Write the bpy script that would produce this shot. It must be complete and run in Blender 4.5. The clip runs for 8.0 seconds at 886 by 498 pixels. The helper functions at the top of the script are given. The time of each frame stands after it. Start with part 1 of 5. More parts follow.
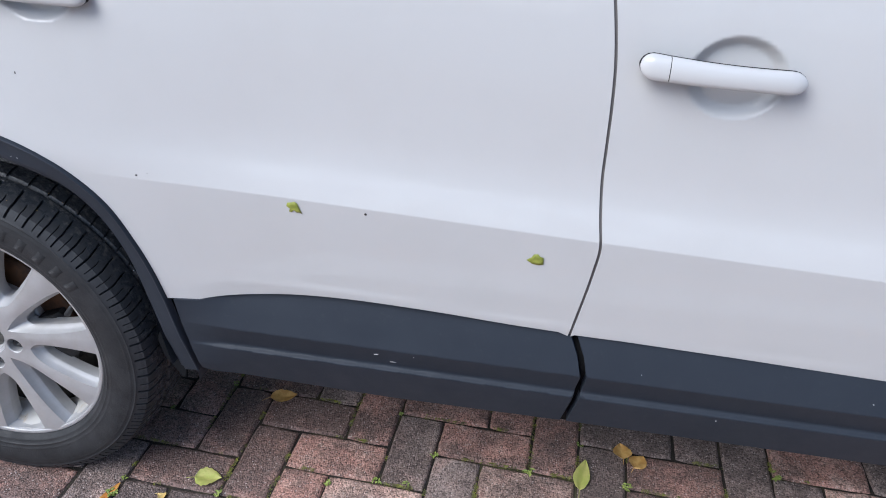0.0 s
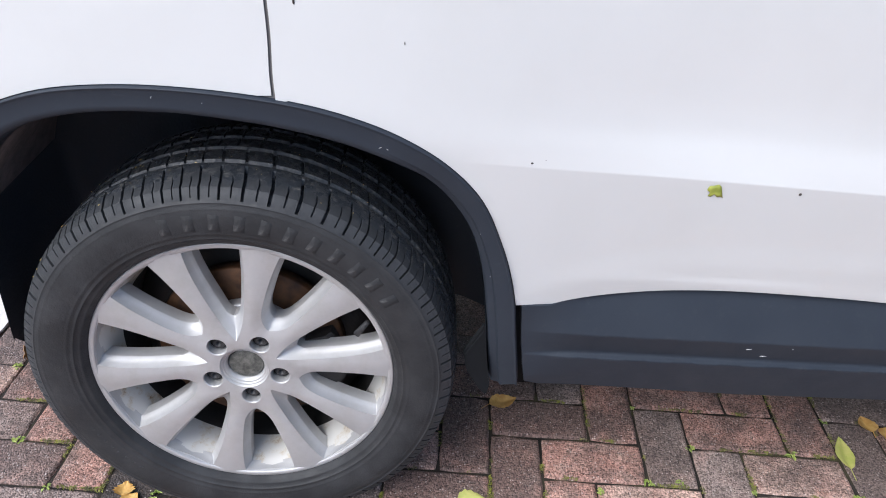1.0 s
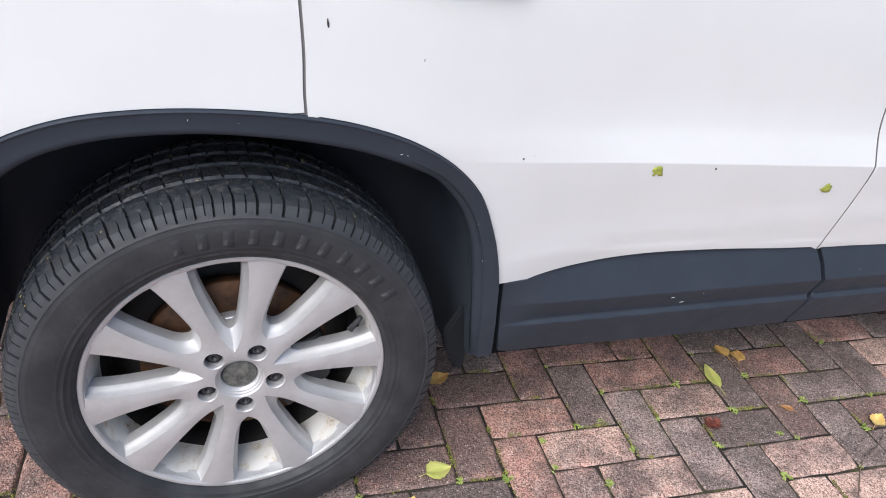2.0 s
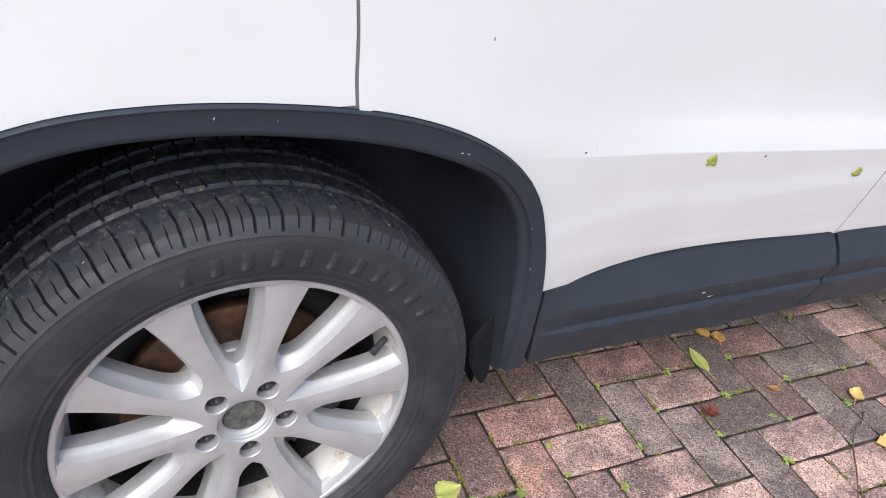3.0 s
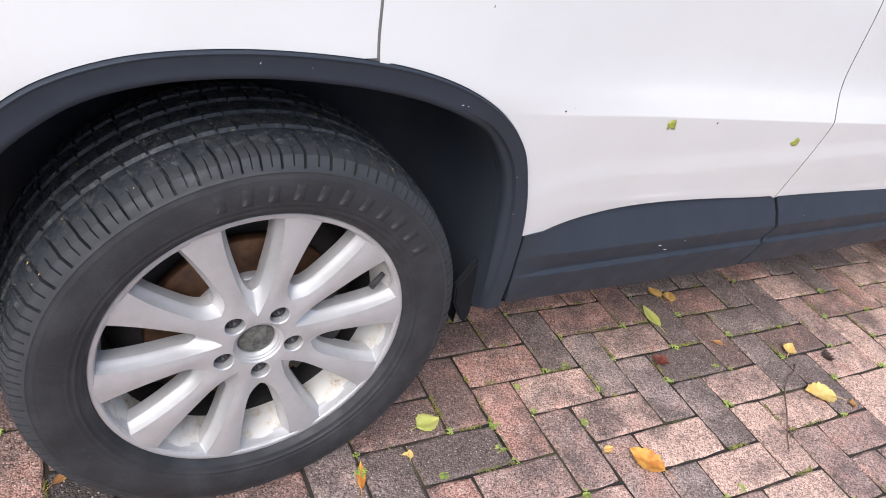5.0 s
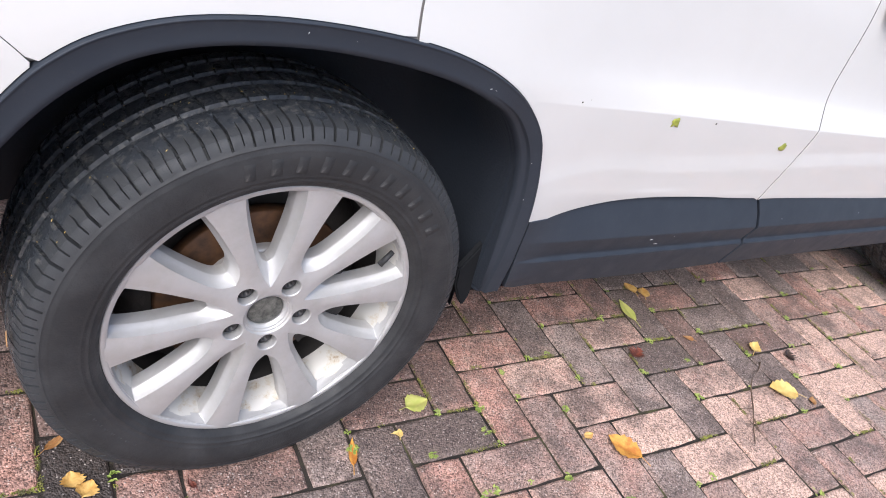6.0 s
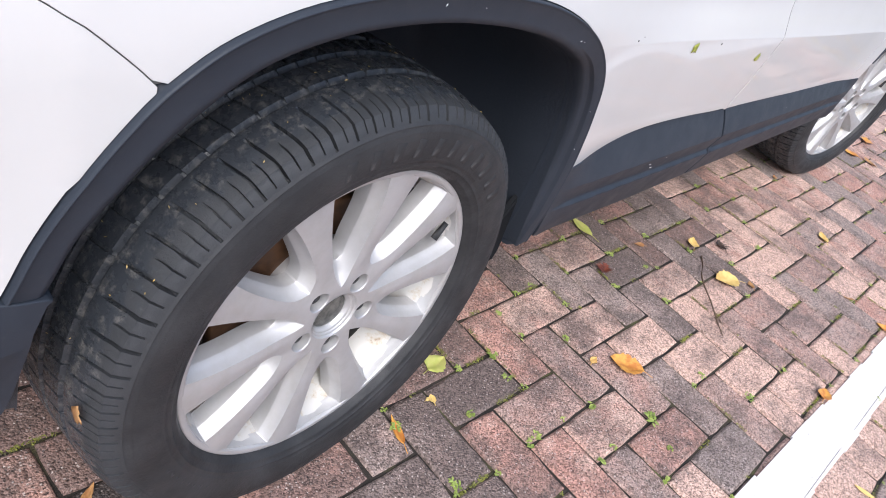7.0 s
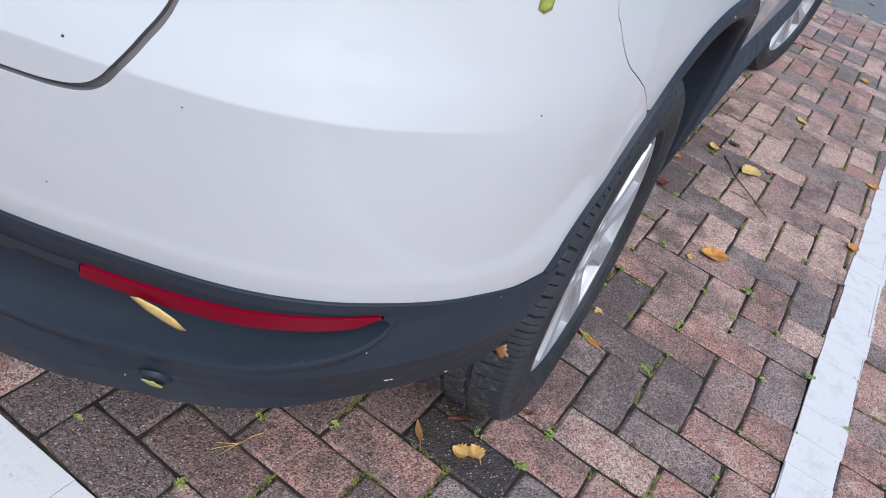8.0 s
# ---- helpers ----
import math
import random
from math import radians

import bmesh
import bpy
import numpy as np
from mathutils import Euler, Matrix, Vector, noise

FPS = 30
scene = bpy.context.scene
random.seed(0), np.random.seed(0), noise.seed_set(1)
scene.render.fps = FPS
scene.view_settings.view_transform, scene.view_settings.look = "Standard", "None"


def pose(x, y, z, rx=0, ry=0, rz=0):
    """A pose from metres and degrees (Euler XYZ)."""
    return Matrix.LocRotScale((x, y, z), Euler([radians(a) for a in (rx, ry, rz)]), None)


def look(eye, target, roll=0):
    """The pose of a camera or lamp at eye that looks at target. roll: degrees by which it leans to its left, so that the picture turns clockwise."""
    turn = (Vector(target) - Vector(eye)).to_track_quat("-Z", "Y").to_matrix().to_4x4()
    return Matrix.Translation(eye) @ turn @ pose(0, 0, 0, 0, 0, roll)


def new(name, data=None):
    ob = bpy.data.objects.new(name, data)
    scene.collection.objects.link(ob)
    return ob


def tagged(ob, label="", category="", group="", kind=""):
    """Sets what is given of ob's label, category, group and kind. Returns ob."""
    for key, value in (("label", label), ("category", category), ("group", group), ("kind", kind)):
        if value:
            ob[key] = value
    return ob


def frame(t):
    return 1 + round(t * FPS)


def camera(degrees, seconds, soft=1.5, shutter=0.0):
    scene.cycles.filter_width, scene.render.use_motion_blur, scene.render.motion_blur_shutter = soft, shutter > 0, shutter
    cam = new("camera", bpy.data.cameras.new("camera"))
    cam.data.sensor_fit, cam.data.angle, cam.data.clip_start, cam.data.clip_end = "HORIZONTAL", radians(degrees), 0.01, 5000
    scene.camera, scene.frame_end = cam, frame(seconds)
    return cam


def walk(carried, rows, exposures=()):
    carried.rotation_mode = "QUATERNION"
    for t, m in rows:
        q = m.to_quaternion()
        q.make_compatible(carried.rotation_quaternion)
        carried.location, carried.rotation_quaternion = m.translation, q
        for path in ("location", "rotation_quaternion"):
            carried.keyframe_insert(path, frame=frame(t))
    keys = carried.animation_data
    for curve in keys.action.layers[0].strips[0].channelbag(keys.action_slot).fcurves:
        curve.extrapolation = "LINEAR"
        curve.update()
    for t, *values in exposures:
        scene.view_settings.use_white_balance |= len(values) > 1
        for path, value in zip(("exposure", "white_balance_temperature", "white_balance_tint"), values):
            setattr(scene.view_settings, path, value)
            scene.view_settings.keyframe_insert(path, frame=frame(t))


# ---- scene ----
cam = camera(63.0, 8.0, 1.0)
PATH = [
    (0, (1.012, -0.902, 1.224), (0.745, 0.766, 0.154), 1.7),
    (0.2, (0.857, -0.919, 1.211), (0.62, 0.767, 0.161), 2.8),
    (0.5, (0.597, -0.89, 1.135), (0.398, 0.799, 0.082), 3.1),
    (0.7, (0.453, -0.855, 1.124), (0.307, 0.817, 0.037), 2.6),
    (1, (0.293, -0.839, 1.137), (0.314, 0.824, 0.027), 3.3),
    (1.2, (0.216, -0.856, 1.132), (0.372, 0.801, 0.023), 4.6),
    (1.5, (0.098, -0.914, 1.159), (0.448, 0.723, 0.063), 6.5),
    (1.7, (0.038, -0.943, 1.184), (0.506, 0.67, 0.099), 7.4),
    (2.8, (-0.132, -0.664, 1.109), (0.688, 0.791, 0.007), 11.1),
    (3, (-0.163, -0.665, 1.104), (0.714, 0.75, -0.004), 12.2),
    (3.5, (-0.22, -0.706, 1.115), (0.747, 0.648, 0.005), 13.5),
    (4, (-0.246, -0.74, 1.132), (0.741, 0.598, 0.021), 13.6),
    (4.5, (-0.258, -0.763, 1.131), (0.714, 0.581, 0.014), 14.1),
    (5.8, (-0.344, -0.763, 1.094), (0.721, 0.516, -0.014), 20.4),
    (6, (-0.369, -0.748, 1.09), (0.727, 0.513, -0.01), 21.3),
    (6.5, (-0.446, -0.587, 1.027), (0.829, 0.478, -0.087), 24.5),
    (7, (-0.559, -0.445, 1.009), (0.846, 0.384, -0.148), 23.9),
    (7.5, (-0.843, -0.34, 1.043), (0.62, 0.343, -0.139), 21.4),
    (7.8, (-0.992, -0.265, 1.057), (0.488, 0.362, -0.133), 19.1),
    (7.9, (-1.04, -0.222, 1.046), (0.464, 0.382, -0.126), 18.2),
    (8, (-1.071, -0.148, 1.046), (0.417, 0.416, -0.166), 18.3),
]
walk(cam, [(t, look(eye, target, roll)) for t, eye, target, roll in PATH], [(0, 0.72, 5800, 8), (1.0, 1.04, 6050, 9), (1.5, 1.06, 6150, 9), (3.0, 1.11, 6230, 10), (4.5, 1.11, 6300, 11), (6.0, 1.23, 6300, 11), (6.5, 1.24, 6280, 11), (7.0, 1.14, 6200, 11), (7.5, 0.73, 6050, 10), (7.8, 0.63, 5900, 9), (8.0, 0.53, 5700, 8)])

# ---- light ----
world = bpy.data.worlds.new("world")
scene.world = world
world.use_nodes = True
wn = world.node_tree
sky = wn.nodes.new("ShaderNodeTexSky")
sky.sky_type = "NISHITA"
sky.sun_disc = False
SUN_ELEVATION, SUN_ROTATION = radians(47), radians(222)
sky.sun_elevation, sky.sun_rotation = SUN_ELEVATION, SUN_ROTATION
sky.air_density, sky.dust_density, sky.ozone_density = 1.0, 2.5, 1.2
# broken cloud over the whole sky
cloud_at = wn.nodes.new("ShaderNodeTexCoord")
cloud = wn.nodes.new("ShaderNodeTexNoise")
cloud.inputs["Scale"].default_value, cloud.inputs["Detail"].default_value, cloud.inputs["Roughness"].default_value = 3.8, 8.0, 0.66
wn.links.new(cloud_at.outputs["Generated"], cloud.inputs["Vector"])
cloud_light = wn.nodes.new("ShaderNodeValToRGB")
for stop, place, value in zip((cloud_light.color_ramp.elements[0], cloud_light.color_ramp.elements[1], cloud_light.color_ramp.elements.new(0.56)), (0.38, 0.66, 0.54), (0.50, 3.6, 0.95)):
    stop.position, stop.color = place, (value, value, value, 1)
wn.links.new(cloud.outputs["Fac"], cloud_light.inputs[0])
clouded = wn.nodes.new("ShaderNodeMix")
clouded.data_type, clouded.blend_type = "RGBA", "MULTIPLY"
clouded.inputs[0].default_value = 1.0
wn.links.new(sky.outputs[0], clouded.inputs[6])
wn.links.new(cloud_light.outputs[0], clouded.inputs[7])
wn.links.new(clouded.outputs[2], wn.nodes["Background"].inputs[0])
wn.nodes["Background"].inputs[1].default_value = 0.15
sun = new("sun", bpy.data.lights.new("sun", "SUN"))
sun.data.energy, sun.data.angle, sun.data.color = 1.6, radians(40), (1.0, 0.97, 0.94)
sun_way = Vector((math.sin(SUN_ROTATION) * math.cos(SUN_ELEVATION), math.cos(SUN_ROTATION) * math.cos(SUN_ELEVATION), math.sin(SUN_ELEVATION)))
sun.matrix_world = look(sun_way * 20, (0, 0, 0))


# ---- materials ----
def material(name, colour, rough=0.5, metal=0.0, coat=0.0, coat_rough=0.03, spec=0.5):
    m = bpy.data.materials.new(name)
    m.use_nodes = True
    b = m.node_tree.nodes["Principled BSDF"]
    b.inputs["Base Color"].default_value = (*colour, 1)
    b.inputs["Roughness"].default_value = rough
    b.inputs["Metallic"].default_value = metal
    b.inputs["Coat Weight"].default_value = coat
    b.inputs["Coat Roughness"].default_value = coat_rough
    b.inputs["Specular IOR Level"].default_value = spec
    return m


def node(m, kind, **values):
    n = m.node_tree.nodes.new(kind)
    for key, value in values.items():
        n.inputs[key.replace("_", " ")].default_value = value
    return n


def link(m, a, b):
    m.node_tree.links.new(a, b)


def bsdf(m):
    return m.node_tree.nodes["Principled BSDF"]


def coords(m):
    return m.node_tree.nodes.new("ShaderNodeTexCoord").outputs["Object"]


def noise_tex(m, scale, detail=4.0, rough=0.55, where=None):
    n = node(m, "ShaderNodeTexNoise", Scale=scale, Detail=detail, Roughness=rough)
    link(m, where or coords(m), n.inputs["Vector"])
    return n.outputs["Fac"]


def ramp(m, fac, stops):
    r = m.node_tree.nodes.new("ShaderNodeValToRGB")
    e = r.color_ramp.elements
    while len(e) < len(stops):
        e.new(0.5)
    for el, (p, c) in zip(e, stops):
        el.position = p
        el.color = (*c, 1) if len(c) == 3 else c
    link(m, fac, r.inputs[0])
    return r.outputs["Color"]


def mix(m, fac, a, b, kind="MIX"):
    n = m.node_tree.nodes.new("ShaderNodeMix")
    n.data_type = "RGBA"
    n.blend_type = kind
    for value, slot in ((fac, n.inputs[0]), (a, n.inputs[6]), (b, n.inputs[7])):
        if isinstance(value, (int, float)):
            slot.default_value = value
        elif isinstance(value, tuple):
            slot.default_value = (*value, 1)
        else:
            link(m, value, slot)
    return n.outputs[2]


def bump(m, height, strength=0.3, distance=0.002):
    n = node(m, "ShaderNodeBump", Strength=strength, Distance=distance)
    link(m, height, n.inputs["Height"])
    link(m, n.outputs["Normal"], bsdf(m).inputs["Normal"])


def value_ramp(m, fac, a, b, lo, hi):
    n = m.node_tree.nodes.new("ShaderNodeMapRange")
    for i, v in enumerate((a, b, lo, hi)):
        n.inputs[i + 1].default_value = v
    link(m, fac, n.inputs[0])
    return n.outputs[0]


paint = material("white_car_paint", (0.84, 0.83, 0.815), 0.5, 0.0, 0.8, 0.05, spec=0.2)
bsdf(paint).inputs["Coat IOR"].default_value = 1.48
link(paint, mix(paint, value_ramp(paint, noise_tex(paint, 9, 6), 0.45, 0.75, 0.0, 0.25), (0.565, 0.562, 0.557), (0.515, 0.507, 0.493)), bsdf(paint).inputs["Base Color"])
link(paint, value_ramp(paint, noise_tex(paint, 14, 5), 0.4, 0.7, 0.02, 0.07), bsdf(paint).inputs["Coat Roughness"])

plastic = material("dark_trim_plastic", (0.03, 0.033, 0.038), 0.55, spec=0.25)
plastic_fade = mix(plastic, value_ramp(plastic, noise_tex(plastic, 12, 6), 0.4, 0.8, 0.0, 0.6), (0.024, 0.030, 0.041), (0.032, 0.039, 0.051))
plastic_dust = value_ramp(plastic, noise_tex(plastic, 70, 8, 0.75), 0.56, 0.80, 0.0, 0.16)
link(plastic, mix(plastic, plastic_dust, plastic_fade, (0.11, 0.108, 0.105)), bsdf(plastic).inputs["Base Color"])
link(plastic, value_ramp(plastic, noise_tex(plastic, 25, 5), 0.3, 0.7, 0.46, 0.58), bsdf(plastic).inputs["Roughness"])
bump(plastic, noise_tex(plastic, 1400, 2), 0.15, 0.0006)

liner_mat = material("arch_liner_plastic", (0.014, 0.018, 0.026), 0.55)
link(liner_mat, mix(liner_mat, value_ramp(liner_mat, noise_tex(liner_mat, 34, 9, 0.8), 0.60, 0.80, 0.0, 0.5), (0.024, 0.030, 0.041), (0.10, 0.095, 0.09)), bsdf(liner_mat).inputs["Base Color"])
bump(liner_mat, noise_tex(liner_mat, 180, 5), 0.5, 0.002)
felt_mat = material("arch_felt", (0.10, 0.095, 0.092), 0.95, spec=0.1)
link(felt_mat, ramp(felt_mat, noise_tex(felt_mat, 30, 7, 0.7), [(0.35, (0.14, 0.125, 0.125)), (0.65, (0.24, 0.205, 0.20))]), bsdf(felt_mat).inputs["Base Color"])
bump(felt_mat, noise_tex(felt_mat, 400, 4), 0.6, 0.002)
flap_mat = material("black_flap_rubber", (0.012, 0.013, 0.015), 0.8, spec=0.06)
dark = material("dark_gap", (0.010, 0.010, 0.011), 0.8, spec=0.1)
# grey that stands for the shade inside panel gaps
gap_shade_mat = material("gap_shade_grey", (0.17, 0.16, 0.155), 0.8)
# white panel edges in grey: the gap's shade is put into their colour
shaded_flange_mat = material("gap_shaded_flange", (0.17, 0.17, 0.17), 0.7)

rubber = material("tyre_rubber", (0.03, 0.03, 0.032), 0.62, spec=0.35)
rc = mix(rubber, value_ramp(rubber, noise_tex(rubber, 16, 7, 0.65), 0.42, 0.72, 0.0, 0.8), (0.020, 0.021, 0.023), (0.042, 0.043, 0.046))
apart = node(rubber, "ShaderNodeSeparateXYZ")
link(rubber, coords(rubber), apart.inputs[0])
dist = node(rubber, "ShaderNodeVectorMath")
dist.operation = "LENGTH"
flatten = node(rubber, "ShaderNodeCombineXYZ")
link(rubber, apart.outputs[0], flatten.inputs[0])
link(rubber, apart.outputs[2], flatten.inputs[1])
link(rubber, flatten.outputs[0], dist.inputs[0])
ragged = node(rubber, "ShaderNodeMath")
ragged.operation = "MULTIPLY_ADD"
link(rubber, noise_tex(rubber, 26, 6, 0.7), ragged.inputs[0])
ragged.inputs[1].default_value = 0.085
link(rubber, apart.outputs[1], ragged.inputs[2])
wet = value_ramp(rubber, ragged.outputs[0], 0.046, 0.056, 0.0, 1.0)
dusty = value_ramp(rubber, dist.outputs["Value"], 0.300, 0.318, 0.0, 0.85)
rc = mix(rubber, dusty, rc, mix(rubber, noise_tex(rubber, 45, 6, 0.7), (0.025, 0.028, 0.032), (0.052, 0.055, 0.061)))
rc = mix(rubber, wet, rc, mix(rubber, value_ramp(rubber, noise_tex(rubber, 85, 6, 0.7), 0.52, 0.66, 0.0, 1.0), (0.036, 0.041, 0.049), (0.12, 0.118, 0.114)))
link(rubber, rc, bsdf(rubber).inputs["Base Color"])
rough_dry = value_ramp(rubber, noise_tex(rubber, 30, 5), 0.35, 0.7, 0.5, 0.75)
rough_wet = value_ramp(rubber, noise_tex(rubber, 55, 6, 0.7), 0.42, 0.64, 0.12, 0.55)
rmix = node(rubber, "ShaderNodeMix")
link(rubber, wet, rmix.inputs[0])
link(rubber, rough_dry, rmix.inputs[2])
link(rubber, rough_wet, rmix.inputs[3])
link(rubber, rmix.outputs[0], bsdf(rubber).inputs["Roughness"])
scuffs = node(rubber, "ShaderNodeMath")
scuffs.operation = "MULTIPLY_ADD"
link(rubber, noise_tex(rubber, 70, 4, 0.6), scuffs.inputs[0])
scuffs.inputs[1].default_value = 1.6
link(rubber, noise_tex(rubber, 320, 5, 0.7), scuffs.inputs[2])
bump(rubber, scuffs.outputs[0], 0.45, 0.0014)

bolt_mat = material("dark_bolt", (0.03, 0.03, 0.032), 0.5, 0.2)
alloy = material("silver_alloy", (0.7, 0.7, 0.7), 0.33, 0.62)
link(alloy, mix(alloy, value_ramp(alloy, noise_tex(alloy, 22, 7, 0.7), 0.45, 0.8, 0.0, 0.7), (0.50, 0.50, 0.505), (0.40, 0.39, 0.37)), bsdf(alloy).inputs["Base Color"])
link(alloy, value_ramp(alloy, noise_tex(alloy, 60, 5), 0.3, 0.7, 0.50, 0.62), bsdf(alloy).inputs["Roughness"])
alloy_dirty = material("dusty_alloy_barrel", (0.55, 0.52, 0.47), 0.5, 0.35)
link(alloy_dirty, ramp(alloy_dirty, noise_tex(alloy_dirty, 28, 7, 0.7), [(0.52, (0.60, 0.59, 0.565)), (0.60, (0.53, 0.48, 0.40)), (0.70, (0.24, 0.14, 0.07))]), bsdf(alloy_dirty).inputs["Base Color"])
cap_grey = material("cap_grey", (0.10, 0.105, 0.10), 0.38, 0.3)
link(cap_grey, ramp(cap_grey, noise_tex(cap_grey, 90, 6, 0.7), [(0.38, (0.06, 0.065, 0.06)), (0.7, (0.20, 0.20, 0.185))]), bsdf(cap_grey).inputs["Base Color"])
rust = material("rusty_disc", (0.20, 0.09, 0.04), 0.6, 0.5)
link(rust, ramp(rust, noise_tex(rust, 40, 6), [(0.3, (0.045, 0.025, 0.016)), (0.6, (0.12, 0.058, 0.027)), (0.8, (0.08, 0.052, 0.036))]), bsdf(rust).inputs["Base Color"])
steel = material("worn_steel", (0.42, 0.42, 0.43), 0.42, 0.6)
iron = material("dark_cast_iron", (0.03, 0.028, 0.027), 0.6, 0.3)
bump(iron, noise_tex(iron, 90, 5), 0.5, 0.003)
red_lens = material("red_reflector_plastic", (0.20, 0.001, 0.015), 0.22, 0.0, 0.0, spec=0.08)
dark_lens = material("dark_lens_plastic", (0.018, 0.024, 0.033), 0.32, 0.0, 0.0, spec=0.25)
glass = material("tinted_glass", (0.02, 0.024, 0.024), 0.03, 0.0, 0.0, spec=0.8)

brick_mat = material("concrete_paver", (0.25, 0.18, 0.16), 0.85)
info = brick_mat.node_tree.nodes.new("ShaderNodeObjectInfo")
geo = brick_mat.node_tree.nodes.new("ShaderNodeNewGeometry")


def sums(m, kind, a, b, c=0.0):
    """A math node of two or three values or sockets."""
    n = m.node_tree.nodes.new("ShaderNodeMath")
    n.operation = kind
    for slot, value in zip(n.inputs, (a, b, c)):
        if isinstance(value, (int, float)):
            slot.default_value = value
        else:
            link(m, value, slot)
    return n.outputs[0]


def grains(m, scale, where):
    """Distance and a random value of each cell of a gravel-like pattern."""
    n = node(m, "ShaderNodeTexVoronoi", Scale=scale)
    link(m, where, n.inputs["Vector"])
    apart = m.node_tree.nodes.new("ShaderNodeSeparateColor")
    link(m, n.outputs["Color"], apart.inputs[0])
    return n.outputs["Distance"], apart.outputs[0], apart.outputs[1]


wrap = sums(brick_mat, "FRACT", sums(brick_mat, "ADD", info.outputs["Random"], geo.outputs["Random Per Island"]), 0.0)
given = brick_mat.node_tree.nodes.new("ShaderNodeSeparateColor")
link(brick_mat, info.outputs["Color"], given.inputs[0])
chosen_tone = node(brick_mat, "ShaderNodeMix")
link(brick_mat, given.outputs[2], chosen_tone.inputs[0])
link(brick_mat, given.outputs[1], chosen_tone.inputs[2])
link(brick_mat, wrap, chosen_tone.inputs[3])
where = geo.outputs["Position"]
shift_each = brick_mat.node_tree.nodes.new("ShaderNodeVectorMath")
shift_each.operation = "MULTIPLY_ADD"
link(brick_mat, wrap, shift_each.inputs[0])
shift_each.inputs[1].default_value = (7.0, 5.0, 3.0)
link(brick_mat, where, shift_each.inputs[2])
own = shift_each.outputs[0]
# tone of the block, blotched within itself
blotch = noise_tex(brick_mat, 16, 6, 0.65, own)
tone_at = sums(brick_mat, "ADD", chosen_tone.outputs[0], sums(brick_mat, "MULTIPLY_ADD", blotch, 0.8, -0.40))
tone = ramp(brick_mat, tone_at, [(0.0, (0.235, 0.188, 0.170)), (0.2, (0.32, 0.245, 0.216)), (0.4, (0.400, 0.264, 0.222)), (0.6, (0.425, 0.231, 0.183)), (0.8, (0.53, 0.365, 0.30)), (1.0, (0.595, 0.40, 0.322))])
# soft dark weathering that runs over several blocks, and a patch of its own on each
wide = noise_tex(brick_mat, 4.5, 6, 0.62, where)
stain = noise_tex(brick_mat, 11, 7, 0.68, own)
fine = noise_tex(brick_mat, 420, 3, 0.7, where)
# the object colour's red adds each block's share of stain and painted shade
weather_and_shade = sums(brick_mat, "MULTIPLY_ADD", stain, 0.62, sums(brick_mat, "MULTIPLY_ADD", wide, 0.45, sums(brick_mat, "MULTIPLY_ADD", given.outputs[0], -0.30, 0.30)))
weather_and_shade = sums(brick_mat, "MULTIPLY_ADD", fine, 0.10, weather_and_shade)
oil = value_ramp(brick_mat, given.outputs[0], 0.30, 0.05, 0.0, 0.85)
c1 = mix(brick_mat, value_ramp(brick_mat, weather_and_shade, 0.57, 0.72, 0.0, 0.80), tone, (0.120, 0.088, 0.078))
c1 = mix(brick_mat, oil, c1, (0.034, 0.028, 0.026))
# gravel in the concrete: every grain a shade of its own, a few pale ones, a few holes
d1, r1, r2 = grains(brick_mat, 330, where)
d2, r3, r4 = grains(brick_mat, 215, where)
c2 = mix(brick_mat, 1.0, c1, ramp(brick_mat, r1, [(0.0, (0.38, 0.36, 0.35)), (0.45, (0.92, 0.91, 0.90)), (1.0, (1.45, 1.45, 1.45))]), "MULTIPLY")
pale = sums(brick_mat, "MULTIPLY", value_ramp(brick_mat, r3, 0.82, 0.87, 0.0, 1.0), value_ramp(brick_mat, d2, 0.42, 0.25, 0.0, 0.55))
c3 = mix(brick_mat, pale, c2, (0.70, 0.61, 0.56))
holes = sums(brick_mat, "MULTIPLY", value_ramp(brick_mat, r4, 0.80, 0.86, 0.0, 1.0), value_ramp(brick_mat, d2, 0.46, 0.28, 0.0, 0.70))
c4 = mix(brick_mat, holes, c3, (0.045, 0.034, 0.030))
link(brick_mat, c4, bsdf(brick_mat).inputs["Base Color"])
link(brick_mat, value_ramp(brick_mat, weather_and_shade, 0.58, 0.80, 0.85, 0.55), bsdf(brick_mat).inputs["Roughness"])
rise = sums(brick_mat, "MULTIPLY_ADD", d1, -0.7, sums(brick_mat, "MULTIPLY_ADD", holes, -0.9, noise_tex(brick_mat, 60, 5, 0.6, where)))
bump(brick_mat, rise, 0.8, 0.003)

joint_mat = material("mossy_joint_sand", (0.05, 0.045, 0.035), 0.95)
link(joint_mat, ramp(joint_mat, noise_tex(joint_mat, 9, 6), [(0.36, (0.013, 0.011, 0.009)), (0.52, (0.030, 0.024, 0.019)), (0.62, (0.055, 0.049, 0.025)), (0.74, (0.12, 0.13, 0.04))]), bsdf(joint_mat).inputs["Base Color"])
bump(joint_mat, noise_tex(joint_mat, 300, 4), 0.8, 0.004)
line_mat = material("white_road_paint", (0.8, 0.8, 0.8), 0.6)
lw = noise_tex(line_mat, 18, 7, 0.7)
line_worn = mix(line_mat, value_ramp(line_mat, lw, 0.52, 0.76, 0.0, 0.6), (0.74, 0.71, 0.68), (0.47, 0.42, 0.385))
line_spots = value_ramp(line_mat, noise_tex(line_mat, 130, 6, 0.75), 0.62, 0.68, 0.0, 0.8)
link(line_mat, mix(line_mat, line_spots, line_worn, (0.20, 0.16, 0.14)), bsdf(line_mat).inputs["Base Color"])
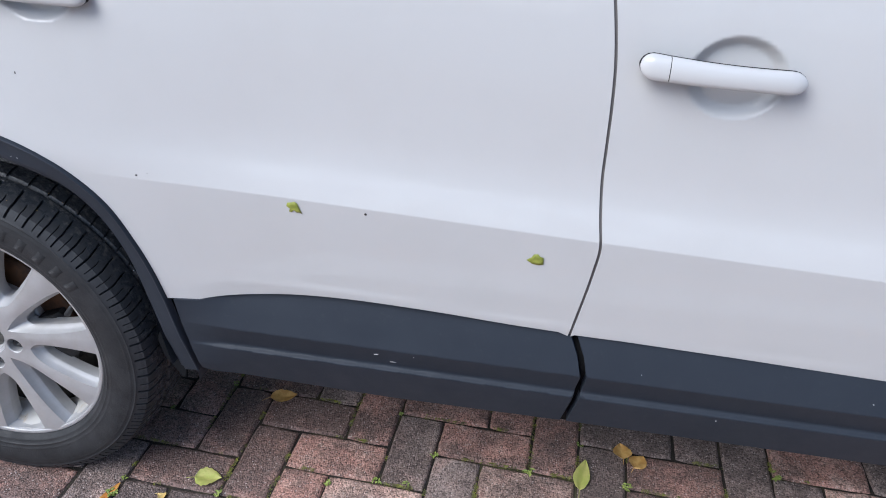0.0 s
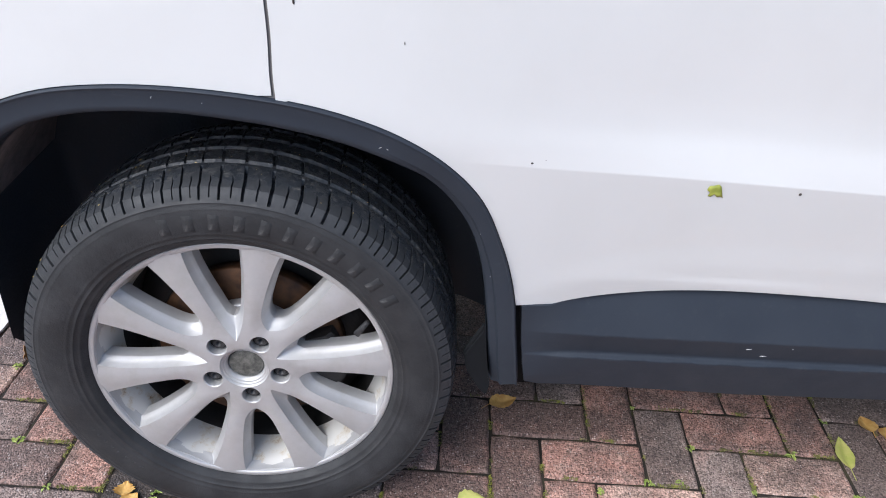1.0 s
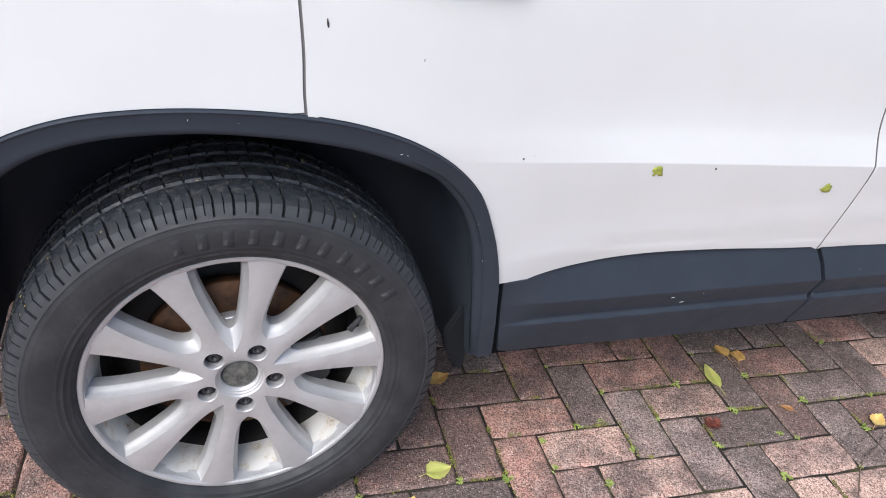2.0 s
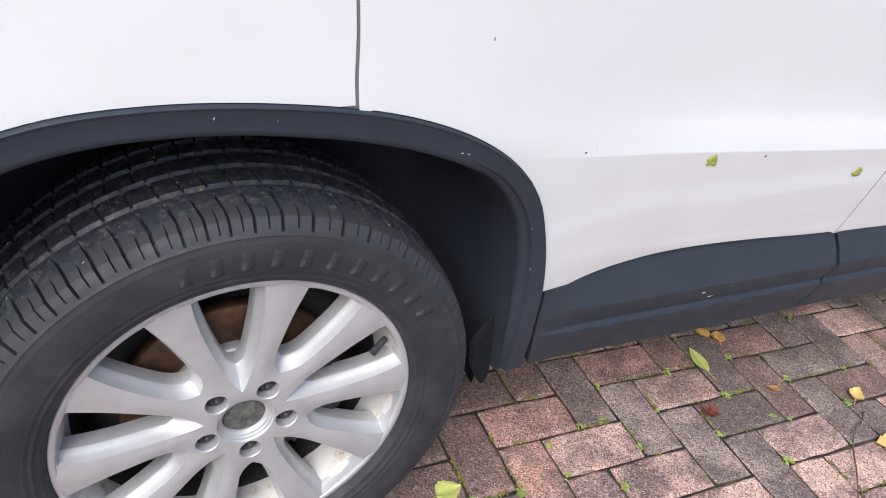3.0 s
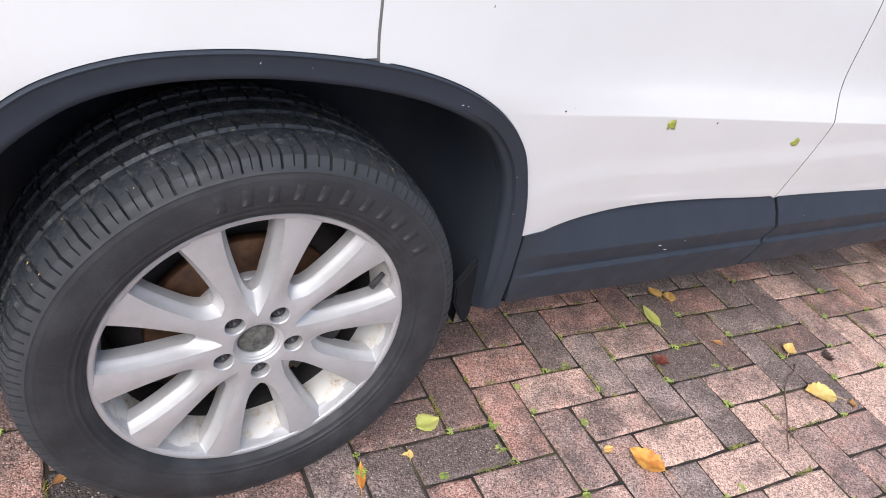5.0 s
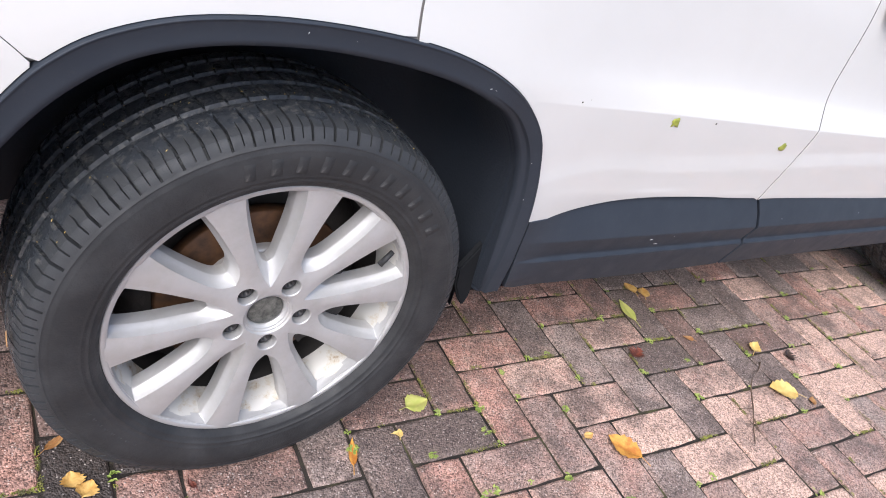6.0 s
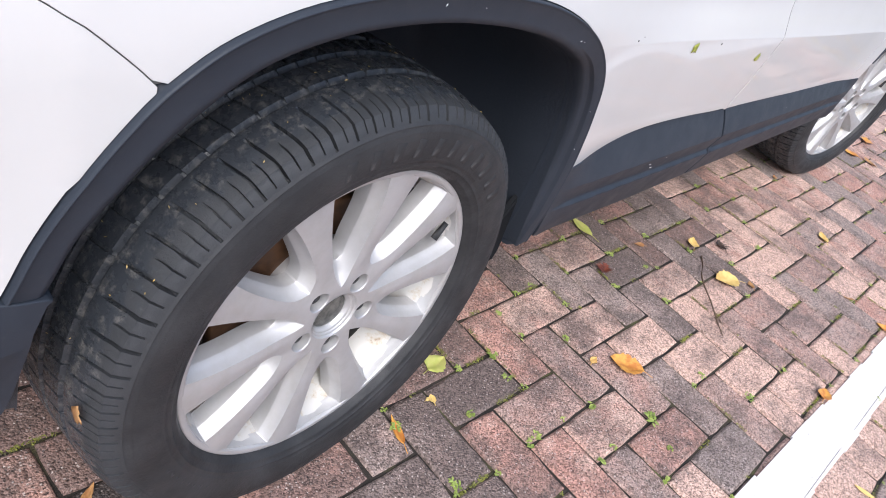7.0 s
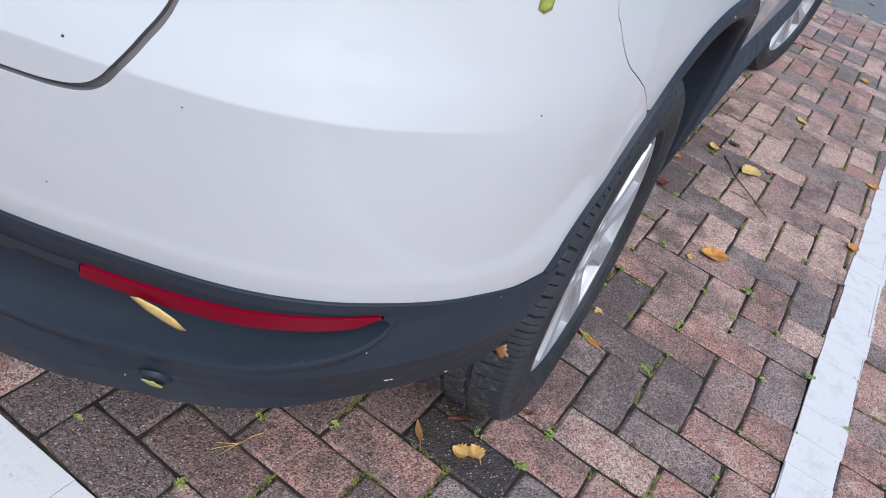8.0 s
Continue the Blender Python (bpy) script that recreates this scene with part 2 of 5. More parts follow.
bump(line_mat, noise_tex(line_mat, 220, 4), 0.4, 0.002)
kerb_mat = material("concrete_kerb", (0.34, 0.32, 0.30), 0.9)
link(kerb_mat, ramp(kerb_mat, noise_tex(kerb_mat, 30, 6), [(0.3, (0.24, 0.22, 0.20)), (0.7, (0.42, 0.40, 0.37))]), bsdf(kerb_mat).inputs["Base Color"])
asphalt = material("asphalt", (0.05, 0.05, 0.052), 0.85)
link(asphalt, ramp(asphalt, noise_tex(asphalt, 120, 5, 0.7), [(0.35, (0.12, 0.117, 0.112)), (0.6, (0.26, 0.25, 0.235)), (0.75, (0.44, 0.42, 0.39))]), bsdf(asphalt).inputs["Base Color"])
bump(asphalt, noise_tex(asphalt, 160, 3), 0.7, 0.004)


def leaf_material(name, a, b):
    m = material(name, a, 0.55)
    link(m, mix(m, value_ramp(m, noise_tex(m, 60, 5), 0.4, 0.65, 0.0, 1.0), a, b), bsdf(m).inputs["Base Color"])
    bump(m, noise_tex(m, 220, 3), 0.4, 0.0015)
    return m


leaf_yellow = leaf_material("leaf_yellow", (0.70, 0.52, 0.19), (0.60, 0.39, 0.11))
leaf_tan = leaf_material("leaf_tan", (0.66, 0.42, 0.14), (0.50, 0.27, 0.07))
leaf_orange = leaf_material("leaf_orange", (0.46, 0.17, 0.035), (0.66, 0.34, 0.07))
leaf_brown = leaf_material("leaf_brown", (0.30, 0.14, 0.05), (0.42, 0.24, 0.10))
leaf_green = leaf_material("leaf_green", (0.22, 0.25, 0.035), (0.38, 0.40, 0.075))
leaf_pale = leaf_material("leaf_pale_green", (0.42, 0.45, 0.11), (0.50, 0.48, 0.15))
leaf_black = leaf_material("leaf_blackened", (0.025, 0.016, 0.013), (0.07, 0.045, 0.035))
leaf_dark = leaf_material("leaf_dark_red", (0.09, 0.025, 0.018), (0.22, 0.065, 0.04))
weed_mat = leaf_material("weed_green", (0.19, 0.26, 0.05), (0.38, 0.44, 0.11))
moss_mat = leaf_material("moss_green", (0.09, 0.085, 0.03), (0.27, 0.28, 0.035))
twig_mat = material("twig_bark", (0.14, 0.09, 0.06), 0.8)
link(twig_mat, ramp(twig_mat, noise_tex(twig_mat, 120, 5), [(0.35, (0.09, 0.055, 0.037)), (0.68, (0.22, 0.15, 0.105))]), bsdf(twig_mat).inputs["Base Color"])


# ---- mesh helpers ----
def smooth(mesh):
    mesh.polygons.foreach_set("use_smooth", [True] * len(mesh.polygons))


def data_mesh(name, verts, faces, mat, normals=None, flat=False):
    me = bpy.data.meshes.new(name)
    me.from_pydata([tuple(map(float, v)) for v in verts], [], [tuple(int(i) for i in f) for f in faces])
    me.materials.append(mat)
    if not flat:
        smooth(me)
    if normals is not None:
        me.normals_split_custom_set_from_vertices([tuple(map(float, n)) for n in normals])
    me.update()
    return me


def part(name, me, parent=None, label="", m=None):
    ob = new(name, me)
    if parent is not None:
        ob.parent = parent
    if m is not None:
        ob.matrix_local = m
    return tagged(ob, label)


def bm_mesh(name, bm, mat, flat=False):
    me = bpy.data.meshes.new(name)
    bmesh.ops.recalc_face_normals(bm, faces=bm.faces)
    bm.to_mesh(me)
    bm.free()
    me.materials.append(mat)
    if not flat:
        smooth(me)
    return me


def dense(points, step, closed=False):
    pts = [np.array(p, float) for p in points]
    if closed:
        pts.append(pts[0])
    out = []
    for a, b in zip(pts, pts[1:]):
        n = max(1, int(math.ceil(np.linalg.norm(b - a) / step)))
        out += [a + (b - a) * k / n for k in range(n)]
    if not closed:
        out.append(pts[-1])
    return np.array(out)


def curve_through(points, n=8):
    """A smooth curve through the points."""
    p = [np.array(q, float) for q in points]
    p = [2 * p[0] - p[1]] + p + [2 * p[-1] - p[-2]]
    out = []
    for i in range(1, len(p) - 2):
        a, b, c, d = p[i - 1:i + 3]
        for k in range(n):
            t = k / n
            out.append(0.5 * (2 * b + (c - a) * t + (2 * a - 5 * b + 4 * c - d) * t * t + (3 * b - a - 3 * c + d) * t ** 3))
    out.append(p[-2])
    return np.array(out)


def inside(pts, poly):
    x, y = pts[:, 0], pts[:, 1]
    c = np.zeros(len(pts), bool)
    j = len(poly) - 1
    for i in range(len(poly)):
        xi, yi, xj, yj = *poly[i], *poly[j]
        if yi != yj:
            c ^= ((yi > y) != (yj > y)) & (x < (xj - xi) * (y - yi) / (yj - yi) + xi)
        j = i
    return c


def near(pts, line):
    """Distance of points to a polyline."""
    best = np.full(len(pts), 1e9)
    for a, b in zip(line, line[1:]):
        d = b - a
        t = np.clip(((pts - a) @ d) / max(d @ d, 1e-12), 0, 1)
        best = np.minimum(best, np.linalg.norm(pts - a - t[:, None] * d, axis=1))
    return best


def fill(loops, step, extra=None):
    """Triangles inside closed 2D loops (the first outside, the rest holes), with points at about that step."""
    from mathutils.geometry import delaunay_2d_cdt
    loops = [dense(l, step, True) for l in loops]
    pts, edges = [], []
    for l in loops:
        k = len(pts)
        pts += [tuple(q) for q in l]
        edges += [(k + i, k + (i + 1) % len(l)) for i in range(len(l))]
    outer = loops[0]
    lo, hi = outer.min(0), outer.max(0)
    gx, gy = np.arange(lo[0] + step / 2, hi[0], step), np.arange(lo[1] + step / 2, hi[1], step * 0.87)
    grid = np.array([(x + (j % 2) * step / 2, y) for j, y in enumerate(gy) for x in gx]).reshape(-1, 2)
    keep = inside(grid, outer)
    for h in loops[1:]:
        keep &= ~inside(grid, h)
    grid = grid[keep]
    for l in loops:
        grid = grid[near(grid, np.vstack([l, l[:1]])) > step * 0.45]
    if extra is not None:
        fine, apart_by = extra
        fine = fine[inside(fine, outer)]
        for l in loops:
            fine = fine[near(fine, np.vstack([l, l[:1]])) > apart_by * 0.5]
        if len(fine):
            gap = np.array([np.min(np.hypot(*(fine - q).T)) for q in grid])
            grid = np.vstack([grid[gap > apart_by * 1.1], fine])
    pts += [tuple(q) for q in grid]
    v, _, f, *_ = delaunay_2d_cdt([Vector(q) for q in pts], edges, [], 1, 1e-6)
    v = np.array([tuple(q) for q in v])
    f = np.array([t for t in f])
    mid = v[f].mean(1)
    ok = inside(mid, outer)
    for h in loops[1:]:
        ok &= ~inside(mid, h)
    return v, f[ok], loops


# ---- car: shape of the body side ----
MID = 0.885  # the car's middle plane, y
REAR_PLAN = [(-0.36, 0.0), (-0.44, 0.008), (-0.50, 0.022), (-0.55, 0.042), (-0.60, 0.074), (-0.65, 0.118), (-0.695, 0.180),
             (-0.735, 0.27), (-0.772, 0.38), (-0.80, 0.5), (-0.82, 0.65), (-0.832, 0.80), (-0.834, MID)]
FRONT_PLAN = [(3.05, 0.0), (3.15, 0.012), (3.24, 0.05), (3.32, 0.12), (3.38, 0.23), (3.43, 0.4), (3.455, 0.6), (3.46, MID)]
ARCH_OUT = [(-0.409, 0.556), (-0.389, 0.609), (-0.365, 0.656), (-0.336, 0.700), (-0.303, 0.739), (-0.255, 0.773), (-0.184, 0.798),
            (-0.10, 0.809), (-0.01, 0.810), (0.094, 0.802), (0.172, 0.787), (0.243, 0.762), (0.303, 0.726), (0.351, 0.676),
            (0.382, 0.610), (0.400, 0.556), (0.412, 0.503)]
ARCH_IN = [(-0.375, 0.552), (-0.356, 0.602), (-0.338, 0.631), (-0.300, 0.681), (-0.257, 0.721), (-0.212, 0.748), (-0.152, 0.765),
           (-0.09, 0.772), (-0.02, 0.773), (0.05, 0.767), (0.10, 0.760), (0.17, 0.745), (0.237, 0.721), (0.288, 0.692), (0.333, 0.634),
           (0.357, 0.565), (0.371, 0.475), (0.379, 0.40), (0.388, 0.330)]
BASE = 2.604
HANDLES = ((1.226, 0.934), (0.294, 0.992))


def plan_curve(points, n=14):
    """A plan line as arc lengths, points and outward normals."""
    p = curve_through(points, n)
    s = np.concatenate([[0], np.cumsum(np.linalg.norm(np.diff(p, axis=0), axis=1))])
    return s, p


REAR_S, REAR_P = plan_curve(REAR_PLAN)
FRONT_S, FRONT_P = plan_curve(FRONT_PLAN)
REAR_END, FRONT_END = REAR_PLAN[0][0] - REAR_S[-1], FRONT_PLAN[0][0] + FRONT_S[-1]


def plan(u):
    """Point and outward normal of the body's plan line at u (x along the side, arc length round the ends)."""
    x, y, nx, ny = u.copy(), np.zeros_like(u), np.zeros_like(u), -np.ones_like(u)
    for sign, s, p, start in ((-1, REAR_S, REAR_P, REAR_PLAN[0][0]), (1, FRONT_S, FRONT_P, FRONT_PLAN[0][0])):
        k = (u - start) * sign > 0
        q = (u[k] - start) * sign
        d = np.gradient(p, s, axis=0)
        x[k], y[k] = np.interp(q, s, p[:, 0]), np.interp(q, s, p[:, 1])
        tx, ty = np.interp(q, s, d[:, 0]), np.interp(q, s, d[:, 1])
        l = np.hypot(tx, ty)
        nx[k], ny[k] = sign * ty / l, -sign * tx / l
    return x, y, nx, ny


LOW = curve_through([(0.30, 0.05), (0.42, 0.018), (0.515, -0.0040), (0.545, -0.0076), (0.58, -0.0114), (0.62, -0.0153), (0.66, -0.0189), (0.70, -0.022)])
HIGH = curve_through([(0.70, -0.022), (0.725, -0.0140), (0.755, -0.0045), (0.79, 0.0010), (0.84, 0.0042), (0.92, 0.0085), (1.0, 0.018), (1.06, 0.030),
                      (1.12, 0.048), (1.3, 0.120), (1.5, 0.215), (1.62, 0.295)])
TAIL_HIGH = curve_through([(0.70, -0.022), (0.725, -0.0135), (0.755, -0.002), (0.79, 0.0075), (0.84, 0.0165), (0.92, 0.029), (1.0, 0.043), (1.06, 0.057), (1.62, 0.30)])


SOFT = curve_through([(0.30, 0.05), (0.42, 0.016), (0.515, -0.0015), (0.58, -0.0095), (0.64, -0.0145), (0.70, -0.0165), (0.755, -0.0095), (0.84, 0.0085), (0.92, 0.027), (1.0, 0.047), (1.06, 0.063), (1.62, 0.30)])


def step01(t):
    t = np.clip(t, 0, 1)
    return t * t * (3 - 2 * t)


ARCH_LINE = curve_through([(-0.37, 0.30), (-0.378, 0.45)] + ARCH_OUT + [(0.43, 0.33)], 4)


def body(u, z):
    """Points of the painted body at plan length u and height z."""
    u, z = np.asarray(u, float), np.asarray(z, float)
    w = z + 0.70 - np.interp(u, [-0.45, 0.446, 1.06, 1.47, 2.6], [0.772, 0.723, 0.70, 0.687, 0.66])
    side = step01((u + 0.62) / 0.25)
    up = np.interp(w, HIGH[:, 0], HIGH[:, 1]) * side + np.interp(w, TAIL_HIGH[:, 0], TAIL_HIGH[:, 1]) * (1 - side)
    off = np.where(w < 0.70, np.interp(w, LOW[:, 0], LOW[:, 1]), up)
    round_corner = step01((u + 0.70) / 0.20) * step01((-0.22 - u) / 0.20)
    off = off + (np.interp(w, SOFT[:, 0], SOFT[:, 1]) - off) * round_corner
    for shift in (0, BASE):
        q = np.stack([u - shift, z], 1)
        d = near(q, ARCH_LINE)
        within = inside(q, ARCH_LINE)
        d = np.where(within, -np.minimum(d, 0.01), d)
        reach = 0.29 + 0.10 * step01((z - 0.68) / 0.22) * step01((u - shift + 0.50) / 0.45)
        if shift == 0:
            reach = reach + 0.16 * step01((-0.25 - u) / 0.30) * step01((0.86 - z) / 0.2)
        f = np.maximum(1 - d / reach, 0) ** 2
        goal = np.interp(z, [0.3, 0.42, 0.5, 0.75], [0.0, -0.018, -0.024, -0.036])
        off = off + (goal - off) * f
    for middle, height in HANDLES:
        r = np.hypot((u - middle) / 0.062, (z - height) / 0.052)
        off = off + 0.015 * step01((1 - r) / 0.30)
    x, y, nx, ny = plan(u)
    return np.stack([x - nx * off, y - ny * off, z], 1)


LIP_LINE = curve_through([(-1.25, 0.385), (-1.04, 0.390), (-0.958, 0.398), (-0.886, 0.414), (-0.817, 0.433), (-0.753, 0.451), (-0.692, 0.476), (-0.645, 0.500), (-0.616, 0.525), (-0.600, 0.548), (-0.592, 0.562)], 8)
FOLD = curve_through([(-1.25, 0.335), (-1.06, 0.338), (-0.968, 0.346), (-0.894, 0.366), (-0.821, 0.394), (-0.751, 0.423), (-0.67, 0.453), (-0.612, 0.474), (-0.553, 0.489), (-0.489, 0.494), (-0.426, 0.497), (-0.36, 0.505)], 8)
REFL_TOP = curve_through([(-0.613, 0.5506), (-0.624, 0.5506), (-0.645, 0.5495), (-0.70, 0.5455), (-0.755, 0.5415), (-0.81, 0.5385), (-0.866, 0.5375), (-0.904, 0.538)], 5)
REFL_LOW = curve_through([(-0.910, 0.5180), (-0.868, 0.5163), (-0.811, 0.5155), (-0.753, 0.5180), (-0.696, 0.5240), (-0.641, 0.5330), (-0.624, 0.5425)], 5)


def lip_height(u):
    return np.interp(u, LIP_LINE[:, 0], LIP_LINE[:, 1])


def fold_height(u):
    return np.interp(u, FOLD[:, 0], FOLD[:, 1])


def bumper_skin(u, z):
    """The dark lower bumper: top edge, recess with a crisp lip below the reflector, soft fold and tucked foot."""
    u, z = np.asarray(u, float), np.asarray(z, float)
    lip, fold = lip_height(u), fold_height(u)
    under = np.interp(u, REFL_LOW[:, 0], REFL_LOW[:, 1]) - 0.002
    out = 0.004 * step01((0.585 - z) / 0.012)
    here = step01((-0.600 - u) / 0.02)
    ramp = np.clip((z - lip) / np.maximum(under - lip, 0.010), 0, 1)
    out = out - here * np.where(z < under, 0.046 * (1 - (1 - ramp) ** 3.6), 0.004 * step01((0.5565 - z) / 0.003))
    out = out + 0.0050 * np.exp(-((z - lip + 0.0060) / 0.0085) ** 2) * step01((-0.594 - u) / 0.02)
    body_fade = step01((-0.372 - u) / 0.07)
    out = out + body_fade * np.where(z > fold, 0.015 * np.clip(1 - (z - fold) / 0.06, 0, 1), 0.015 - 0.235 * (fold - z))
    p = body(u, z)
    x, y, nx, ny = plan(u)
    p[:, 0] += nx * out
    p[:, 1] += ny * out
    return p


CLAD = np.array([(0.30, 0.011), (0.335, 0.000), (0.375, -0.0105), (0.398, -0.0160), (0.4040, -0.0174), (0.4060, -0.0176), (0.4076, -0.0166), (0.4090, -0.0132), (0.4104, -0.0112), (0.4120, -0.0104),
                 (0.4150, -0.0104), (0.4520, -0.0216), (0.4545, -0.0224), (0.4565, -0.0218), (0.49, -0.0090), (0.535, 0.0095)])


def sill_skin(u, z):
    """The dark door cladding."""
    u, z = np.asarray(u, float), np.asarray(z, float)
    off = np.interp(z, CLAD[:, 0], CLAD[:, 1]) - 0.003
    for shift, sign in ((0.412, 1), (BASE - 0.40, -1)):
        f = step01(1 - (u - shift) * sign / 0.12)
        flat = np.interp(z, [0.30, 0.36, 0.5], [0.0, -0.016, -0.024])
        off = off + (flat - off) * f
    return np.stack([u, off, z], 1)


def moved(skin, out):
    """A skin moved outward."""
    def f(u, z):
        x, y, nx, ny = plan(np.asarray(u, float))
        p = skin(u, z)
        p[:, 0] += nx * out
        p[:, 1] += ny * out
        return p
    return f


def skin_normals(skin, uv):
    e = 0.0012
    u, z = uv[:, 0], uv[:, 1]
    du = skin(u + e, z) - skin(u - e, z)
    dz = skin(u, z + e) - skin(u, z - e)
    n = np.cross(du, dz)
    return n / np.linalg.norm(n, axis=1)[:, None]


def body_lines(loop):
    """Close-set points along the body's crease and round the handle wells, where the shape turns fast."""
    lo, hi = np.min(loop, axis=0), np.max(loop, axis=0)
    us = np.arange(lo[0], hi[0], 0.006)
    crease = np.interp(us, [-0.45, 0.446, 1.06, 1.47, 2.6], [0.772, 0.723, 0.70, 0.687, 0.66])
    rows = [np.stack([us, crease + d], 1) for d in (-0.007, -0.0016, 0.0016, 0.007, 0.0125)]
    for middle, height in HANDLES:
        a, b = np.meshgrid(np.arange(-0.070, 0.071, 0.0042), np.arange(-0.060, 0.061, 0.0042))
        a = a + 0.0021 * (np.arange(len(a)) % 2)[:, None]
        rows.append(np.stack([middle + a.ravel(), height + b.ravel()], 1))
    pts = np.vstack(rows)
    return pts[(pts[:, 0] > lo[0]) & (pts[:, 0] < hi[0])], 0.004


def sill_lines(loop):
    """Close-set points along the door cladding's crease and ledge."""
    us = np.arange(np.min(loop, axis=0)[0], np.max(loop, axis=0)[0], 0.009)
    heights = (0.398, 0.402, 0.4042, 0.4060, 0.4076, 0.4090, 0.4104, 0.4120, 0.4150, 0.420, 0.4495, 0.4522, 0.4545, 0.4568, 0.460)
    return np.vstack([np.stack([us, 0 * us + z], 1) for z in heights]), 0.0020


def ridge_lines(loop):
    """Close-set points along the lower bumper's ridge and recess."""
    lo, hi = np.min(loop, axis=0), np.max(loop, axis=0)
    us = np.concatenate([np.arange(lo[0], -0.675, 0.006), np.arange(-0.675, -0.59, 0.0025), np.arange(-0.59, hi[0], 0.006)])
    lip, fold, under = lip_height(us), fold_height(us), np.interp(us, REFL_LOW[:, 0], REFL_LOW[:, 1]) - 0.002
    rows = [np.stack([us, lip + d], 1) for d in (-0.020, -0.015, -0.011, -0.0075, -0.004, 0.0, 0.004)]
    rows = [r[r[:, 0] < -0.60] for r in rows] + [r[r[:, 0] < -0.62] for r in [np.stack([us, under + d], 1) for d in (-0.005, -0.0015, 0.0012, 0.005)]]
    rows += [r[r[:, 0] < -0.615] for r in [np.stack([us, lip + (under - lip) * f], 1) for f in (0.04, 0.09, 0.15, 0.22, 0.3, 0.45, 0.6, 0.75, 0.88)]]
    rows += [np.stack([us, fold + d], 1) for d in (-0.012, -0.005, -0.0015, 0.0015, 0.005, 0.012)]
    pts = np.vstack(rows)
    cells = {}
    for q in pts:
        c = (int(q[0] // 0.0022), int(q[1] // 0.0022))
        if not any((c[0] + i, c[1] + j) in cells and np.hypot(*(cells[(c[0] + i, c[1] + j)] - q)) < 0.0020 for i in (-1, 0, 1) for j in (-1, 0, 1)):
            cells[c] = q
    return np.array(list(cells.values())), 0.0026


def panel(name, loops, skin, mat, parent, step=0.014, depth=0.014, label="", roll=0.0006):
    """A sheet on a skin, inside the loops in (u, z), with its edges turned inward."""
    uv, f, rims = fill(loops, step, body_lines(loops[0]) if skin is body else ridge_lines(loops[0]) if skin is bumper_skin else sill_lines(loops[0]) if skin is sill_skin else None)
    v, n = skin(uv[:, 0], uv[:, 1]), skin_normals(skin, uv)
    verts, normals, faces = [tuple(p) for p in v], [tuple(q) for q in n], []
    for a, b, c in f:
        t = np.cross(v[b] - v[a], v[c] - v[a])
        faces.append((a, b, c) if t @ n[a] > 0 else (a, c, b))
    for rim in rims:
        p, q = skin(rim[:, 0], rim[:, 1]), skin_normals(skin, rim)
        side = np.roll(p, -1, 0) - np.roll(p, 1, 0)
        away = np.cross(side, q)
        away /= np.maximum(np.linalg.norm(away, axis=1), 1e-9)[:, None]
        area = np.sum(rim[:, 0] * np.roll(rim[:, 1], -1) - np.roll(rim[:, 0], -1) * rim[:, 1])
        away = away if area > 0 else -away
        if rim is not rims[0]:
            away = away if area > 0 else away
        k, m = len(verts), len(p)
        rows = [(p, 0.8 * q + 0.2 * away), (p - q * roll + away * roll * 0.5, away), (p - q * depth + away * roll * 0.5, away)]
        for pts, ns in rows:
            verts += [tuple(x) for x in pts]
            normals += [tuple(x / np.linalg.norm(x)) for x in ns]
        for r in range(2):
            for i in range(m):
                j = (i + 1) % m
                quad = (k + r * m + i, k + r * m + j, k + (r + 1) * m + j, k + (r + 1) * m + i)
                t = np.cross(np.array(verts[quad[1]]) - np.array(verts[quad[0]]), np.array(verts[quad[3]]) - np.array(verts[quad[0]]))
                faces.append(quad if t @ away[i] > 0 else quad[::-1])
    me = data_mesh(name, verts, faces, mat, normals)
    if mat is paint:
        me.materials.append(shaded_flange_mat)
        me.polygons.foreach_set("material_index", [0] * len(f) + sum([[0] * len(r) + [1] * len(r) for r in rims], []))
    return part(name, me, parent, label)


def lathe(name, profile, mat, n=96, closed=False, wobble=None):
    """A profile of (radius, y) turned about the y axis."""
    pr = list(profile)
    m = len(pr)
    verts, faces = [], []
    for i in range(n):
        a = 2 * math.pi * i / n
        for k, (r, y) in enumerate(pr):
            b = a
            if wobble:
                b, r, y = wobble(i, k, r, y)
            verts.append((r * math.cos(b), y, r * math.sin(b)))
    for i in range(n):
        j = (i + 1) % n
        for k in range(m if closed else m - 1):
            l = (k + 1) % m
            faces.append((i * m + k, i * m + l, j * m + l, j * m + k))
    return data_mesh(name, verts, faces, mat)


# ---- wheel ----
LIP, OUTER = 0.2345, 0.3365


def polar(a, r):
    return (r * math.cos(a), r * math.sin(a))


def window_loop(middle, tight, deep):
    """One opening between two spokes in the wheel's plane: at the face, or at the foot of its sloping walls."""
    start, grow = (0.086, 0.0105) if tight else (0.056, 0.019)
    half = lambda r: radians(12.3) * (1 - math.exp(-(r - start) / grow))
    inner, outer = start, 0.2250
    if deep:
        inner, outer = (0.100 if tight else 0.090), 0.2212
        full = half
        half = lambda r: max(0.002, full(r) - 0.0088 / r) * (1 - math.exp(-(r - inner) / 0.0045))
    plain = half
    half = lambda r: plain(r) * (1 - 0.11 * max(0.0, (r - outer + 0.07) / 0.07) ** 2)
    run = [inner + 0.0008 + (outer - 0.0016 - inner) * (k / 22) ** 1.3 for k in range(23)]
    pts = [(middle + half(r), r) for r in run]
    pts += [(middle + (half(outer - 0.001) - 0.004) * (1 - k / 4), outer) for k in range(9)]
    pts += [(middle - half(r), r) for r in run[::-1]]
    return np.array([polar(a, r) for a, r in pts])


